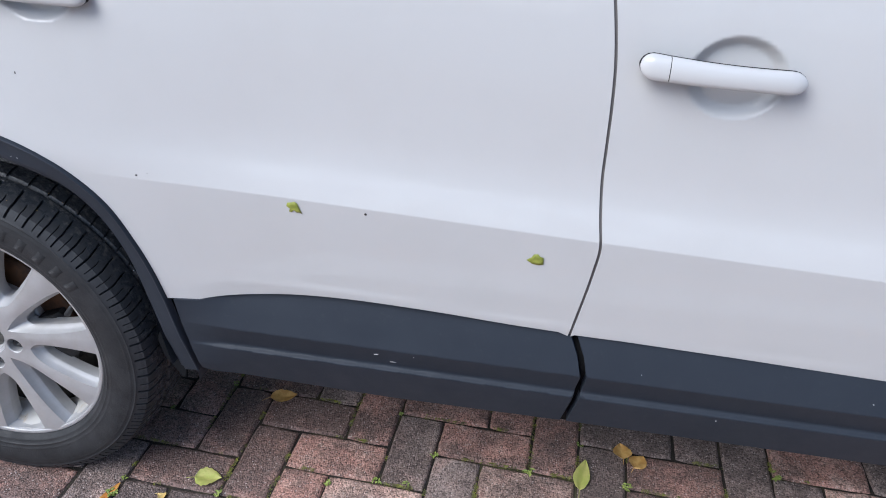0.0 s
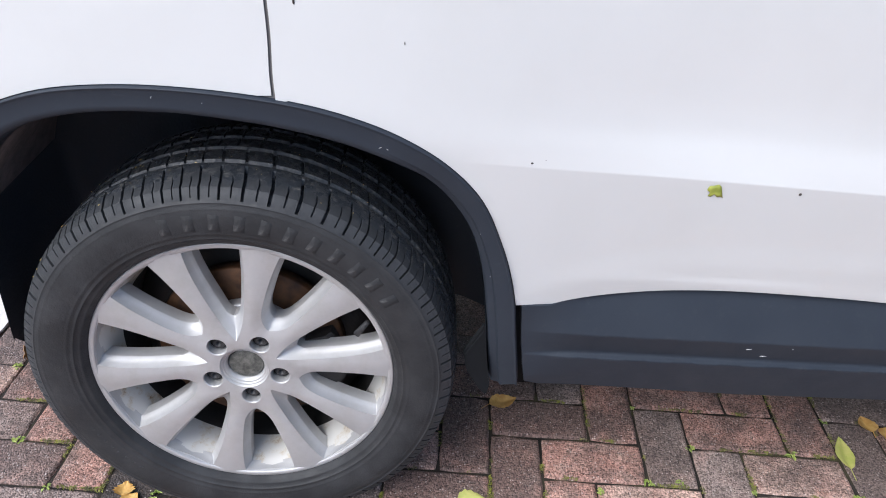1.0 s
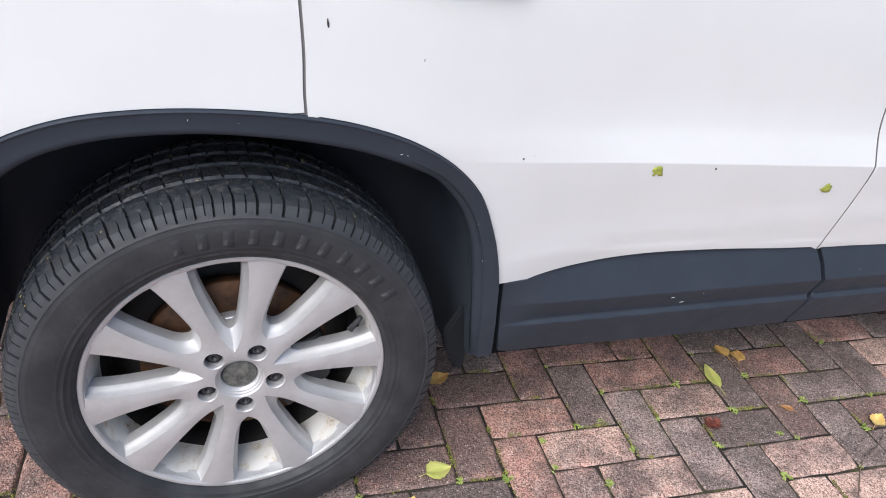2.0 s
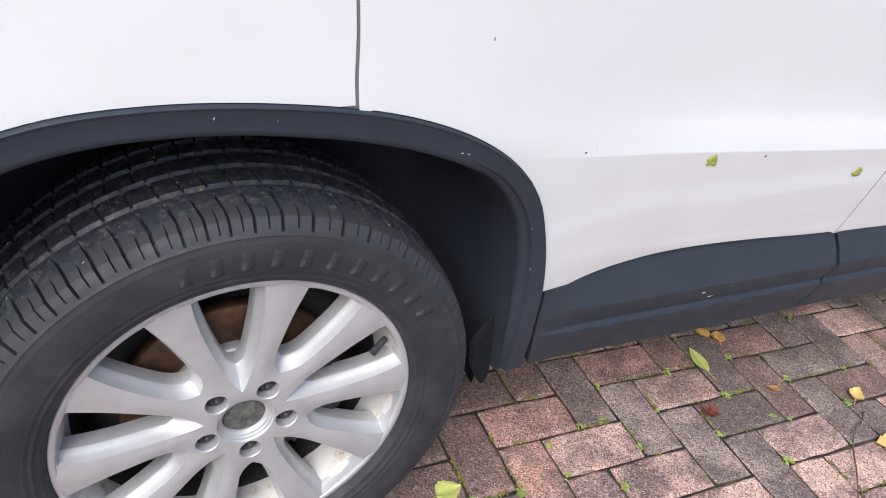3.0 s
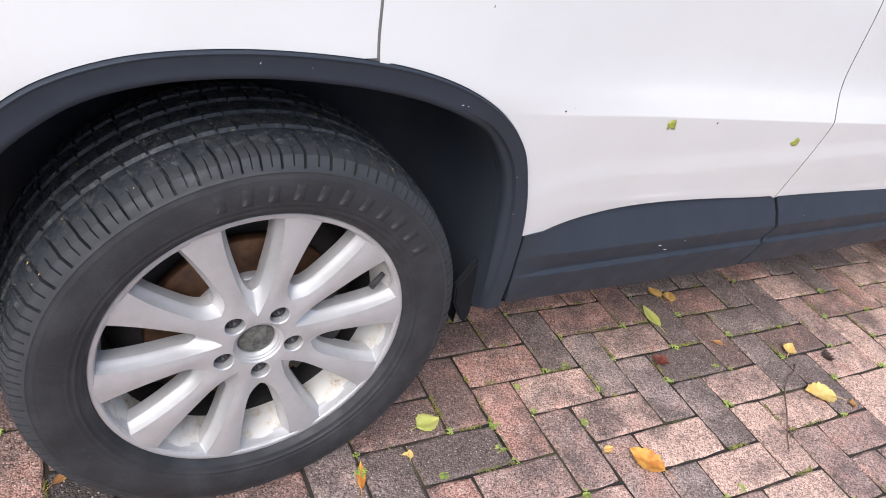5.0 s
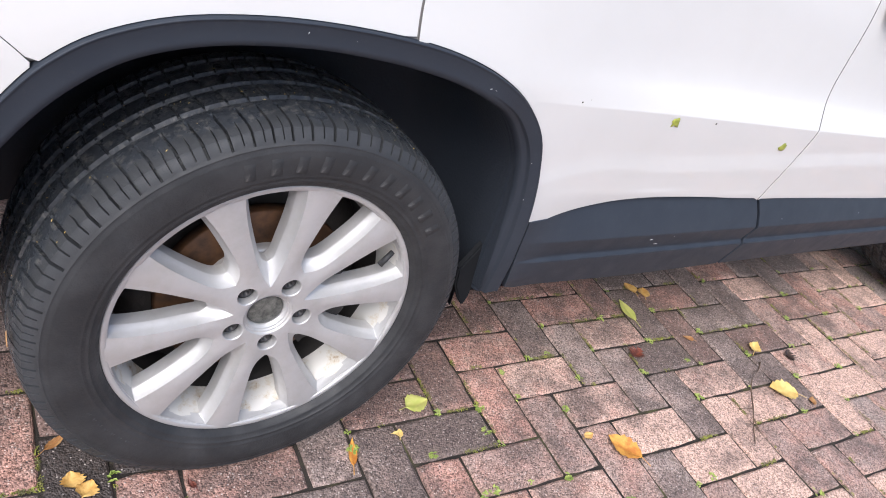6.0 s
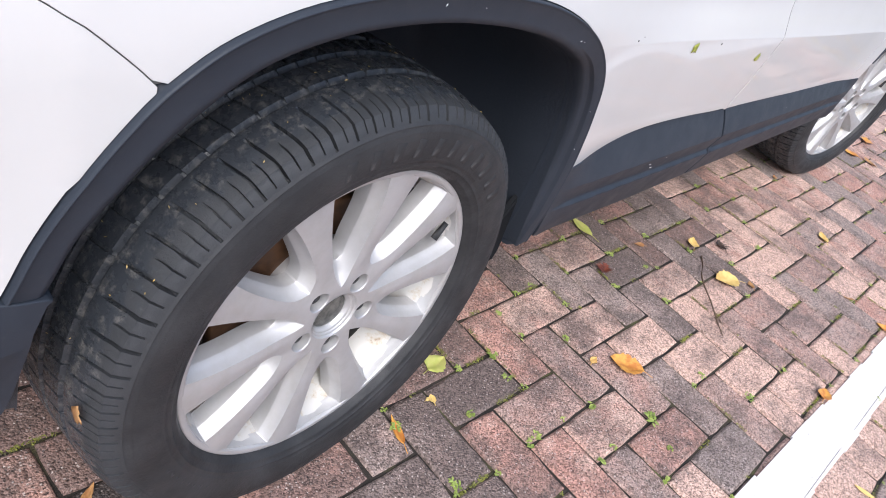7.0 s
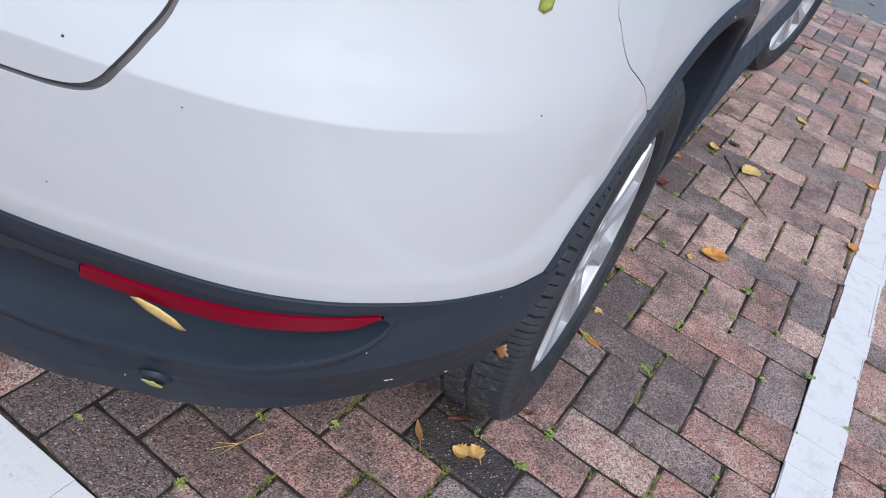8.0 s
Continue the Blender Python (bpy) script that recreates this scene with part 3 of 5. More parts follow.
def like(loop, other, step):
    """Points on the other loop that answer to the loop's points set at that step."""
    out = []
    for i in range(len(loop)):
        j = (i + 1) % len(loop)
        n = max(1, int(math.ceil(np.linalg.norm(loop[j] - loop[i]) / step)))
        out += [other[i] + (other[j] - other[i]) * k / n for k in range(n)]
    return np.array(out)


FACE = curve_through([(0.0, 0.004), (0.034, 0.003), (0.05, 0.001), (0.075, 0.0005), (0.10, -0.0005), (0.14, -0.003), (0.18, -0.005), (0.21, -0.006), (0.232, -0.006)])


def face_depth(x, z):
    """Depth of the spokes' face: dished, each spoke with a shallow fold along its middle."""
    r = np.hypot(x, z)
    a = np.arctan2(z, x)
    y = np.interp(r, FACE[:, 0], FACE[:, 1])
    fold = np.abs(((a - radians(6.5)) / radians(36) + 0.5) % 1 - 0.5)
    y = y + 0.016 * np.clip(fold - 0.05, 0, 1) * step01((r - 0.06) / 0.05)
    return y


def wheel_meshes():
    windows = [(radians(24.5 + 36 * k), k % 2 == 1) for k in range(10)]
    lugs = [radians(60.5 + 72 * k) for k in range(5)]
    ring = lambda c, r, n: np.array([(c[0] + r * math.cos(2 * math.pi * k / n), c[1] + r * math.sin(2 * math.pi * k / n)) for k in range(n)])
    loops = [ring((0, 0), 0.2295, 160)] + [window_loop(a, t, False) for a, t in windows] + [ring(polar(a, 0.0565), 0.0160, 24) for a in lugs] + [ring((0, 0), 0.0385, 48)]
    uv, f, rims = fill(loops, 0.006)
    y = face_depth(uv[:, 0], uv[:, 1])
    verts = [(p[0], d, p[1]) for p, d in zip(uv, y)]
    faces = []
    for a, b, c in f:
        t = np.cross(np.array(verts[b]) - verts[a], np.array(verts[c]) - verts[a])
        faces.append((a, b, c) if t[1] < 0 else (a, c, b))
    for (a, t), rim in zip(windows, rims[1:11]):
        k, m = len(verts), len(rim)
        inner = like(window_loop(a, t, False), window_loop(a, t, True), 0.006)
        d0 = face_depth(rim[:, 0], rim[:, 1])
        rows = [(rim, d0), (rim * 0.97 + inner * 0.03, d0 + 0.0008), (rim * 0.76 + inner * 0.24, d0 + 0.0072), (rim * 0.42 + inner * 0.58, d0 + 0.0132), (rim * 0.06 + inner * 0.94, d0 + 0.0172), (inner, d0 + 0.0192), (inner, d0 + 0.040)]
        for pts, dd in rows:
            verts += [(p[0], e, p[1]) for p, e in zip(pts, dd)]
        for r in range(6):
            for i in range(m):
                j = (i + 1) % m
                faces.append((k + r * m + i, k + (r + 1) * m + i, k + (r + 1) * m + j, k + r * m + j))
    for rim in rims[11:16]:
        k, m = len(verts), len(rim)
        d0 = face_depth(rim[:, 0], rim[:, 1])
        c = rim.mean(0)
        for s, e in ((1, 0), (0.93, 0.0015), (0.9, 0.034), (0.0, 0.034)):
            verts += [(*(c + (p - c) * s)[:1], h + e, (c + (p - c) * s)[1]) for p, h in zip(rim, d0)]
        for r in range(3):
            for i in range(m):
                j = (i + 1) % m
                faces.append((k + r * m + i, k + (r + 1) * m + i, k + (r + 1) * m + j, k + r * m + j))
    bm = bmesh.new()
    bm.from_mesh(data_mesh("wheel_raw", verts, faces, alloy))
    bmesh.ops.remove_doubles(bm, verts=bm.verts[:], dist=0.00008)
    rim_me = bm_mesh("wheel", bm, alloy)
    rim_me.set_sharp_from_angle(angle=radians(30))
    lip = lathe("rim_lip", [(0.2262, 0.004), (0.2264, -0.0044), (0.2272, -0.0053), (0.2300, -0.0057), (0.2330, -0.0060), (LIP, -0.0054), (0.2354, -0.0030), (0.2354, 0.0), (0.230, 0.006)], alloy, 160)
    barrel = lathe("rim_barrel", [(0.2272, -0.002), (0.2255, 0.004), (0.2200, 0.02), (0.2125, 0.05), (0.2085, 0.064)], alloy_dirty, 120)
    # deep barrel in dark iron: dirt and the shade inside, in one colour
    drum = lathe("inner_barrel", [(0.2085, 0.064), (0.207, 0.07), (0.205, 0.12), (0.212, 0.185), (0.232, 0.195)], iron, 96)
    # tyre: sidewall, shoulder and grooved tread
    side = curve_through([(0.230, 0.008), (0.2355, -0.006), (0.2385, -0.011), (0.244, -0.0165), (0.262, -0.0235), (0.285, -0.0255), (0.303, -0.0225), (0.316, -0.0165), (0.3235, -0.011)], 5)
    run = np.concatenate([[0], np.cumsum(np.linalg.norm(np.diff(side, axis=0), axis=1))])
    side = np.stack([np.interp(np.linspace(0, run[-1], 66), run, side[:, d]) for d in (0, 1)], 1)
    for at, wide, proud in ((0.3075, 0.0013, 0.0013), (0.2985, 0.0010, 0.0006), (0.2600, 0.0012, 0.0008), (0.2515, 0.0016, 0.0014), (0.2425, 0.0012, 0.0010)):
        side[:, 1] -= proud * np.exp(-((side[:, 0] - at) / wide) ** 2)
    tread = []
    grooves = (0.048, 0.092, 0.133, 0.170)
    for y in np.arange(-0.010, 0.222, 0.0036):
        r = OUTER - 0.012 * (abs(y - 0.102) / 0.115) ** 4
        g = min(abs(y - c) for c in grooves)
        tread.append((r - (0.006 if g < 0.0036 else 0.0), y))
    far = [(0.312, 0.232), (0.27, 0.238), (0.235, 0.215), (0.231, 0.19)]
    prof = [tuple(p) for p in side] + tread + far
    n_side = len(side)
    count = 66

    phases = (0.0, 0.012, 0.118, 0.130, 0.20, 0.28, 0.36, 0.43, 0.50, 0.512, 0.558, 0.570, 0.66, 0.74, 0.83, 0.92)
    each = len(phases)

    def tyre_shape(i, k, r, y):
        ph = phases[i % each]
        pitch = 2 * math.pi / count
        a = (i // each + ph) * pitch
        a += pitch * (0.30 * math.sin(5 * a) + 0.16 * math.sin(9 * a + 1))
        long_cut, short_cut = 0.006 < ph < 0.124, 0.506 < ph < 0.564
        if k >= n_side - 24:
            shoulder = -0.026 < y < 0.036 or 0.175 < y < 0.228
            a += pitch * 0.22 * max(0.0, y) / 0.04 if y < 0.1 else 0.0
            if shoulder and (long_cut and (r > 0.3110 or y > 0) or short_cut and (r > 0.3150 or y > 0) and not 0.010 < y < 0.18):
                f = min(1.0, max(0.25, (r - 0.309) / 0.010))
                return a, r - (0.0085 if long_cut else 0.0050) * f, y + ((0.0065 if long_cut else 0.0038) * f if y < -0.004 else 0)
            if 0.0525 < y < 0.1655 and long_cut:
                return a, r - 0.003, y
        return a, r, y

    tyre = lathe("tyre", prof, rubber, count * each, False, tyre_shape)
    tyre.set_sharp_from_angle(angle=radians(35))
    disc = lathe("brake_disc", [(0.075, 0.062), (0.082, 0.060), (0.149, 0.060), (0.151, 0.063), (0.151, 0.080), (0.07, 0.082)], rust, 96)
    hat = lathe("disc_hat", [(0.02, 0.044), (0.082, 0.044), (0.0905, 0.045), (0.0925, 0.047), (0.094, 0.057), (0.095, 0.064)], steel, 72)
    cap = lathe("centre_cap", [(0.0001, 0.0125), (0.015, 0.0128), (0.0235, 0.0138), (0.0262, 0.0145), (0.0280, 0.0165), (0.0285, 0.022)], cap_grey, 48)
    cap_ring = lathe("cap_ring", [(0.0388, 0.0020), (0.0380, 0.0024), (0.0376, 0.0050), (0.0362, 0.0058), (0.0350, 0.0052), (0.0344, 0.0080), (0.0330, 0.0088), (0.0318, 0.0082), (0.0312, 0.0110), (0.0296, 0.0118), (0.0286, 0.0200)], alloy, 64)
    bolt = lathe("wheel_bolt", [(0.0001, 0.020), (0.0036, 0.019), (0.0046, 0.0105), (0.0078, 0.0100), (0.0088, 0.0115), (0.0102, 0.0150), (0.0136, 0.0158), (0.0141, 0.0300)], bolt_mat, 18)
    bm = bmesh.new()
    bmesh.ops.create_cone(bm, cap_ends=True, segments=14, radius1=0.0055, radius2=0.0042, depth=0.030)
    valve = bm_mesh("valve", bm, rubber)
    verts, faces = [], []
    section = [(0.110, 0.040), (0.150, 0.038), (0.160, 0.046), (0.162, 0.090), (0.152, 0.096), (0.112, 0.095)]
    for k in range(19):
        a = radians(-52 + 4 * k)
        s = 1 - 0.12 * abs(k - 9) / 9
        verts += [(r * s * math.cos(a), y + 0.004 * math.sin(k * 1.3), r * s * math.sin(a)) for r, y in section]
    for k in range(18):
        faces += [(6 * k + c, 6 * k + (c + 1) % 6, 6 * k + 6 + (c + 1) % 6, 6 * k + 6 + c) for c in range(6)]
    faces += [tuple(range(6)), tuple(range(108, 114))[::-1]]
    caliper = data_mesh("brake_caliper", verts, faces, iron)
    caliper.set_sharp_from_angle(angle=radians(40))
    shield = lathe("backplate", [(0.02, 0.10), (0.16, 0.10), (0.20, 0.12), (0.205, 0.14)], iron, 64)
    return dict(rim=rim_me, lip=lip, barrel=barrel, drum=drum, tyre=tyre, disc=disc, hat=hat, cap=cap, cap_ring=cap_ring, bolt=bolt, valve=valve, caliper=caliper, shield=shield, lugs=lugs)


def sidewall_marks(parent):
    """Raised unreadable lettering as plain bars on the sidewall."""
    def bar(a, r, w, h, tilt=0.0):
        bm = bmesh.new()
        bmesh.ops.create_cube(bm, size=1, matrix=Matrix.Diagonal((w, 0.0006, h, 1)))
        bmesh.ops.bevel(bm, geom=bm.edges[:], offset=0.00028, segments=1, affect="EDGES")
        me = bm_mesh("sidewall_mark", bm, rubber)
        yy = -0.02535 + 6.5 * (r - 0.283) ** 2
        m = Matrix.Translation((r * math.cos(a), yy, r * math.sin(a))) @ Matrix.Rotation(-a + math.pi / 2 + tilt, 4, "Y")
        part("sidewall_mark", me, parent, "", m)
    for k in range(11):
        a = 106 - 7.1 * k
        bar(radians(a), 0.2785, 0.0150, 0.024, 0.10)
    for k in range(8):
        bar(radians(205 + 3.2 * k), 0.275, 0.006, 0.009)
    for k in range(10):
        bar(radians(-62 + 2.3 * k), 0.268, 0.005, 0.006)


def tread_litter(parent):
    """Dry crumbs and seeds caught on the tread."""
    g = random.Random(21)
    verts, faces = [], []
    for _ in range(50):
        a, y = radians(g.uniform(55, 175)), g.uniform(-0.004, 0.15)
        r = OUTER - 0.012 * (abs(y - 0.102) / 0.115) ** 4 + 0.0006
        l, w, t = g.uniform(0.0005, 0.0026), g.uniform(0.0003, 0.0008), g.uniform(0, math.pi)
        out, along, across = Vector((math.cos(a), 0, math.sin(a))), Vector((-math.sin(a), 0, math.cos(a))), Vector((0, 1, 0))
        p = out * r + across * y
        u = along * math.cos(t) + across * math.sin(t)
        v = across * math.cos(t) - along * math.sin(t)
        k = len(verts)
        verts += [tuple(p - u * l), tuple(p - v * w), tuple(p + u * l), tuple(p + v * w), tuple(p + out * 0.0009)]
        faces += [(k + c, k + (c + 1) % 4, k + 4) for c in range(4)]
    ob = part("tread_litter", data_mesh("tread_litter", verts, faces, leaf_yellow, flat=True), parent, "dry leaf crumbs on the tread")
    tagged(ob, "dry leaf crumbs on the tread", "", "", "stuff")


def build_wheel(parent, W, m, label):
    wheel = part("wheel", W["rim"], parent, label, m)
    part("rim_lip", W["lip"], wheel)
    part("rim_barrel", W["barrel"], wheel, "brake-dusted inner rim")
    part("inner_barrel", W["drum"], wheel, "inner barrel dark with dirt and painted shade")
    tyre = part("tyre", W["tyre"], wheel, "black rubber tyre with grey scuffed sidewall")
    part("brake_disc", W["disc"], wheel, "rusty brake disc")
    part("disc_hat", W["hat"], wheel)
    part("centre_cap", W["cap"], wheel, "grey centre cap")
    part("cap_ring", W["cap_ring"], wheel)
    part("brake_caliper", W["caliper"], wheel)
    part("backplate", W["shield"], wheel)
    for a in W["lugs"]:
        part("wheel_bolt", W["bolt"], wheel, "", Matrix.Translation((0.0565 * math.cos(a), 0.0, 0.0565 * math.sin(a))))
    a = radians(24)
    part("valve", W["valve"], wheel, "", Matrix.Translation((0.203 * math.cos(a), 0.010, 0.203 * math.sin(a))) @ Matrix.Rotation(-a, 4, "Y") @ Matrix.Rotation(radians(60), 4, "Y"))
    return wheel


# ---- car ----
car = new("car")
tagged(car, "white compact SUV with dark plastic cladding parked on brick paving", "car")
ARCH_O, ARCH_I = curve_through(ARCH_OUT, 5), curve_through(ARCH_IN, 5)
SEAM_DOORS = curve_through([(1.070, 0.515), (1.083, 0.598), (1.090, 0.650), (1.0935, 0.690), (1.088, 0.732), (1.083, 0.784), (1.082, 0.836), (1.081, 0.885), (1.078, 0.938), (1.071, 0.99), (1.058, 1.06)], 4)
SEAM_REAR = curve_through([(0.094, 0.797), (0.0915, 0.83), (0.091, 0.87), (0.088, 0.915), (0.080, 1.0), (0.072, 1.06)], 4)
SEAM_BUMPER = curve_through([(-0.310, 0.737), (-0.331, 0.757), (-0.368, 0.787), (-0.405, 0.809), (-0.426, 0.829), (-0.440, 0.850), (-0.455, 0.885), (-0.48, 1.06)], 4)
CLAD_TOP = curve_through([(0.412, 0.503), (0.438, 0.5025), (0.464, 0.502)], 2)
CLAD_TOP = np.vstack([CLAD_TOP[:-1], curve_through([(0.464, 0.502), (0.488, 0.5085), (0.52, 0.5150), (0.56, 0.521), (0.633, 0.529), (0.737, 0.533), (0.867, 0.530), (0.975, 0.524), (1.072, 0.521)], 5)])
TAIL = curve_through([(-0.80, 1.06), (-0.805, 0.90), (-0.816, 0.83), (-0.834, 0.795), (-0.850, 0.771), (-0.861, 0.757), (-0.875, 0.747), (-0.898, 0.741), (-0.939, 0.739), (-1.1, 0.737), (REAR_END, 0.736)], 5)
BUMPER_LOW = curve_through([(-0.409, 0.556), (-0.452, 0.555), (-0.47, 0.557), (-0.522, 0.565), (-0.60, 0.571), (-0.70, 0.5745), (-0.80, 0.575), (-0.95, 0.576), (REAR_END, 0.576)], 5)
GAP = 0.0022


def between(line, lo, hi):
    return [tuple(p) for p in line if lo <= p[0] <= hi]


def shifted(line, d, e=0.0):
    return [(p[0] + d, p[1] + e) for p in line]


rear_door = panel("rear_door", [between(ARCH_O, 0.0965, 1) + [tuple(p) for p in CLAD_TOP[1:-1]] + shifted(SEAM_DOORS, -GAP) + shifted(SEAM_REAR, GAP)[::-1]], body, paint, car, 0.012, 0.006, label="white rear door with leaf scraps stuck on it")
front_door = panel("front_door", [shifted(SEAM_DOORS, GAP)[::-1] + [(1.078, 0.519), (1.15, 0.519), (1.319, 0.515), (1.536, 0.508), (2.09, 0.498), (2.13, 0.7), (2.12, 0.9), (2.08, 1.06)]], body, paint, car, 0.013, 0.006, label="white front door")
quarter = panel("rear_quarter_panel", [shifted([p for p in SEAM_REAR if p[1] > 0.803][::-1], -GAP) + between(ARCH_O, -0.3085, 0.0925)[::-1] + shifted(SEAM_BUMPER, GAP * 0.24, GAP * 0.24)[1:]], body, paint, car, 0.013, 0.006)
bumper = panel("rear_bumper", [between(ARCH_O, -1, -0.3095) + shifted(SEAM_BUMPER, -GAP * 0.24, -GAP * 0.24) + shifted(TAIL, GAP * 1.5, -GAP) + [tuple(p) for p in BUMPER_LOW[::-1]][:-1]], body, paint, car, 0.013, 0.006, label="white rear bumper corner")
tailgate = panel("tailgate", [shifted(TAIL, -0.0018, 0.0030)[:-1] + [(REAR_END, 0.7395), (REAR_END, 1.06)]], body, paint, car, 0.016, 0.03)
fender = panel("front_wing", [[(2.134, 0.7), (2.094, 0.497), (2.19, 0.50)] + [(p[0] + BASE, p[1]) for p in ARCH_O] + [(3.03, 0.50), (3.2, 0.52), (3.2, 0.93), (2.7, 1.0), (2.084, 1.06), (2.124, 0.9)]], body, paint, car, 0.02)
front_bumper = panel("front_bumper", [[(3.01, 0.28), (FRONT_END, 0.28), (FRONT_END, 0.9), (3.204, 0.93), (3.204, 0.52), (3.03, 0.49)]], body, paint, car, 0.03)
# dark cladding
low_front = [(0.442, 0.345), (0.465, 0.337), (0.78, 0.328), (1.075, 0.334)]
seam_c = [(1.081, 0.334), (1.086, 0.36), (1.0955, 0.410), (1.1005, 0.452), (1.092, 0.485), (1.077, 0.518)]
clad_rear = panel("door_cladding", [low_front[:-1] + shifted(seam_c, -GAP * 2.6) + [tuple(p - np.array((0, 0.001))) for p in CLAD_TOP[::-1]][1:-1] + [(0.4215, 0.50), (0.426, 0.45), (0.434, 0.39)]], sill_skin, plastic, car, 0.008, 0.02, "dark grey plastic door cladding", 0.002)
clad_front = panel("door_cladding", [shifted(seam_c, GAP * 2.6)[::-1] + [(1.0865, 0.334), (1.6, 0.338), (2.19, 0.342), (2.19, 0.497), (2.09, 0.497), (1.536, 0.507), (1.319, 0.514), (1.15, 0.518)]], sill_skin, plastic, car, 0.009, 0.02, "dark grey plastic door cladding", 0.002)
lower = [(-0.372, 0.5495), (-0.376, 0.545), (-0.386, 0.515), (-0.392, 0.472), (-0.398, 0.425), (-0.403, 0.388), (-0.409, 0.372), (-0.420, 0.364), (-0.440, 0.3635), (-0.463, 0.3655), (-0.50, 0.3685), (-0.55, 0.370), (-0.60, 0.360), (-0.665, 0.347), (-0.725, 0.335), (-0.778, 0.326), (-0.823, 0.322), (-0.88, 0.320), (-0.933, 0.313), (-0.986, 0.303), (-1.06, 0.296), (REAR_END, 0.296)]
bump_clad = panel("bumper_cladding", [[tuple(p - np.array((0, 0.0015))) for p in BUMPER_LOW] + lower[::-1]], bumper_skin, plastic, car, 0.0045, 0.02, "dark grey plastic lower bumper with white chip", 0.002)


def gap_strip(line, wide=0.012):
    """A dark strip added behind a gap between two panels to paint its shade."""
    a = np.asarray(line)
    return panel("gap_shade_strip", [[(p[0] - wide, p[1] - 0.002) for p in a] + [(p[0] + wide, p[1] + 0.002) for p in a[::-1]]], moved(body, -0.0036), gap_shade_mat, car, 0.012, 0.004)


def tail_gap_strip():
    """A grey strip that draws the shade in the tailgate's gap."""
    p = TAIL
    d = np.gradient(p, axis=0)
    n = np.stack([-d[:, 1], d[:, 0]], 1) / np.linalg.norm(d, axis=1)[:, None]
    return panel("tailgate_gap_shade", [[tuple(q) for q in p + 0.012 * n] + [tuple(q) for q in (p - 0.012 * n)[::-1]]], moved(body, -0.0085), gap_shade_mat, car, 0.012, 0.004)


gap_strips = [tail_gap_strip(), gap_strip(SEAM_DOORS), gap_strip(SEAM_REAR), gap_strip(SEAM_BUMPER)]
# black strips added behind the cladding's gaps as their shade
for gap_line in (seam_c, [(0.418, 0.50), (0.423, 0.45), (0.430, 0.39), (0.438, 0.34)]):
    gap_strips.append(panel("cladding_gap_shade", [[(p[0] - 0.014, p[1]) for p in gap_line] + [(p[0] + 0.014, p[1]) for p in gap_line[::-1]]], moved(sill_skin, -0.018), dark, car, 0.012, 0.004))


def arch_trim(shift):
    """The dark moulding round a wheel arch."""
    o = [tuple(p) for p in ARCH_O] + [(0.4185, 0.45), (0.427, 0.39), (0.434, 0.335)]
    i = [tuple(p) for p in ARCH_I]
    o, i = dense(o, 0.008), dense(i, 0.008)
    m = len(o)
    t = lambda line: np.concatenate([[0], np.cumsum(np.linalg.norm(np.diff(line, axis=0), axis=1))])
    ti = t(i) / t(i)[-1]
    to = t(o) / t(o)[-1]
    i = np.stack([np.interp(to, ti, i[:, d]) for d in (0, 1)], 1)
    b = body(o[:, 0], o[:, 1])[:, 1]
    rows = [(0.0, 0.007, 0), (0.035, 0.007, 0), (0.038, -0.0035, 0), (0.055, -0.0064, 0), (0.085, -0.0068, 0), (0.115, -0.0058, 0), (0.16, -0.0050, 0), (0.62, -0.0052, 0), (0.645, -0.0052, 0.0012),
            (0.68, -0.0052, 0.0062), (0.72, -0.0050, 0.0075), (0.86, -0.0035, 0.008), (0.93, 0.003, 0.004), (0.985, 0.014, 0), (1.0, 0.022, 0), (1.02, 0.032, 0)]
    verts, faces = [], []
    low = step01((o[:, 0] - 0.22) / 0.12)
    for f, d, ledge in rows:
        q = o + (i - o) * f
        verts += [(x + shift, y + d + ledge * s, z) for (x, z), y, s in zip(q, b, low)]
    for r in range(len(rows) - 1):
        for k in range(m - 1):
            faces.append((r * m + k, r * m + k + 1, (r + 1) * m + k + 1, (r + 1) * m + k))
    return part("arch_trim", data_mesh("arch_trim", verts, faces, plastic), car, "dark grey plastic wheel-arch moulding")


def felt_here(verts, face):
    """Whether a face of the liner lies in its felt-lined upper part."""
    x, y, z = (sum(verts[k][d] for k in face) / len(face) for d in (0, 1, 2))
    return (x % BASE > 1.5 or x % BASE < 0.06) and z > 0.56 and 0.05 < y < 0.301


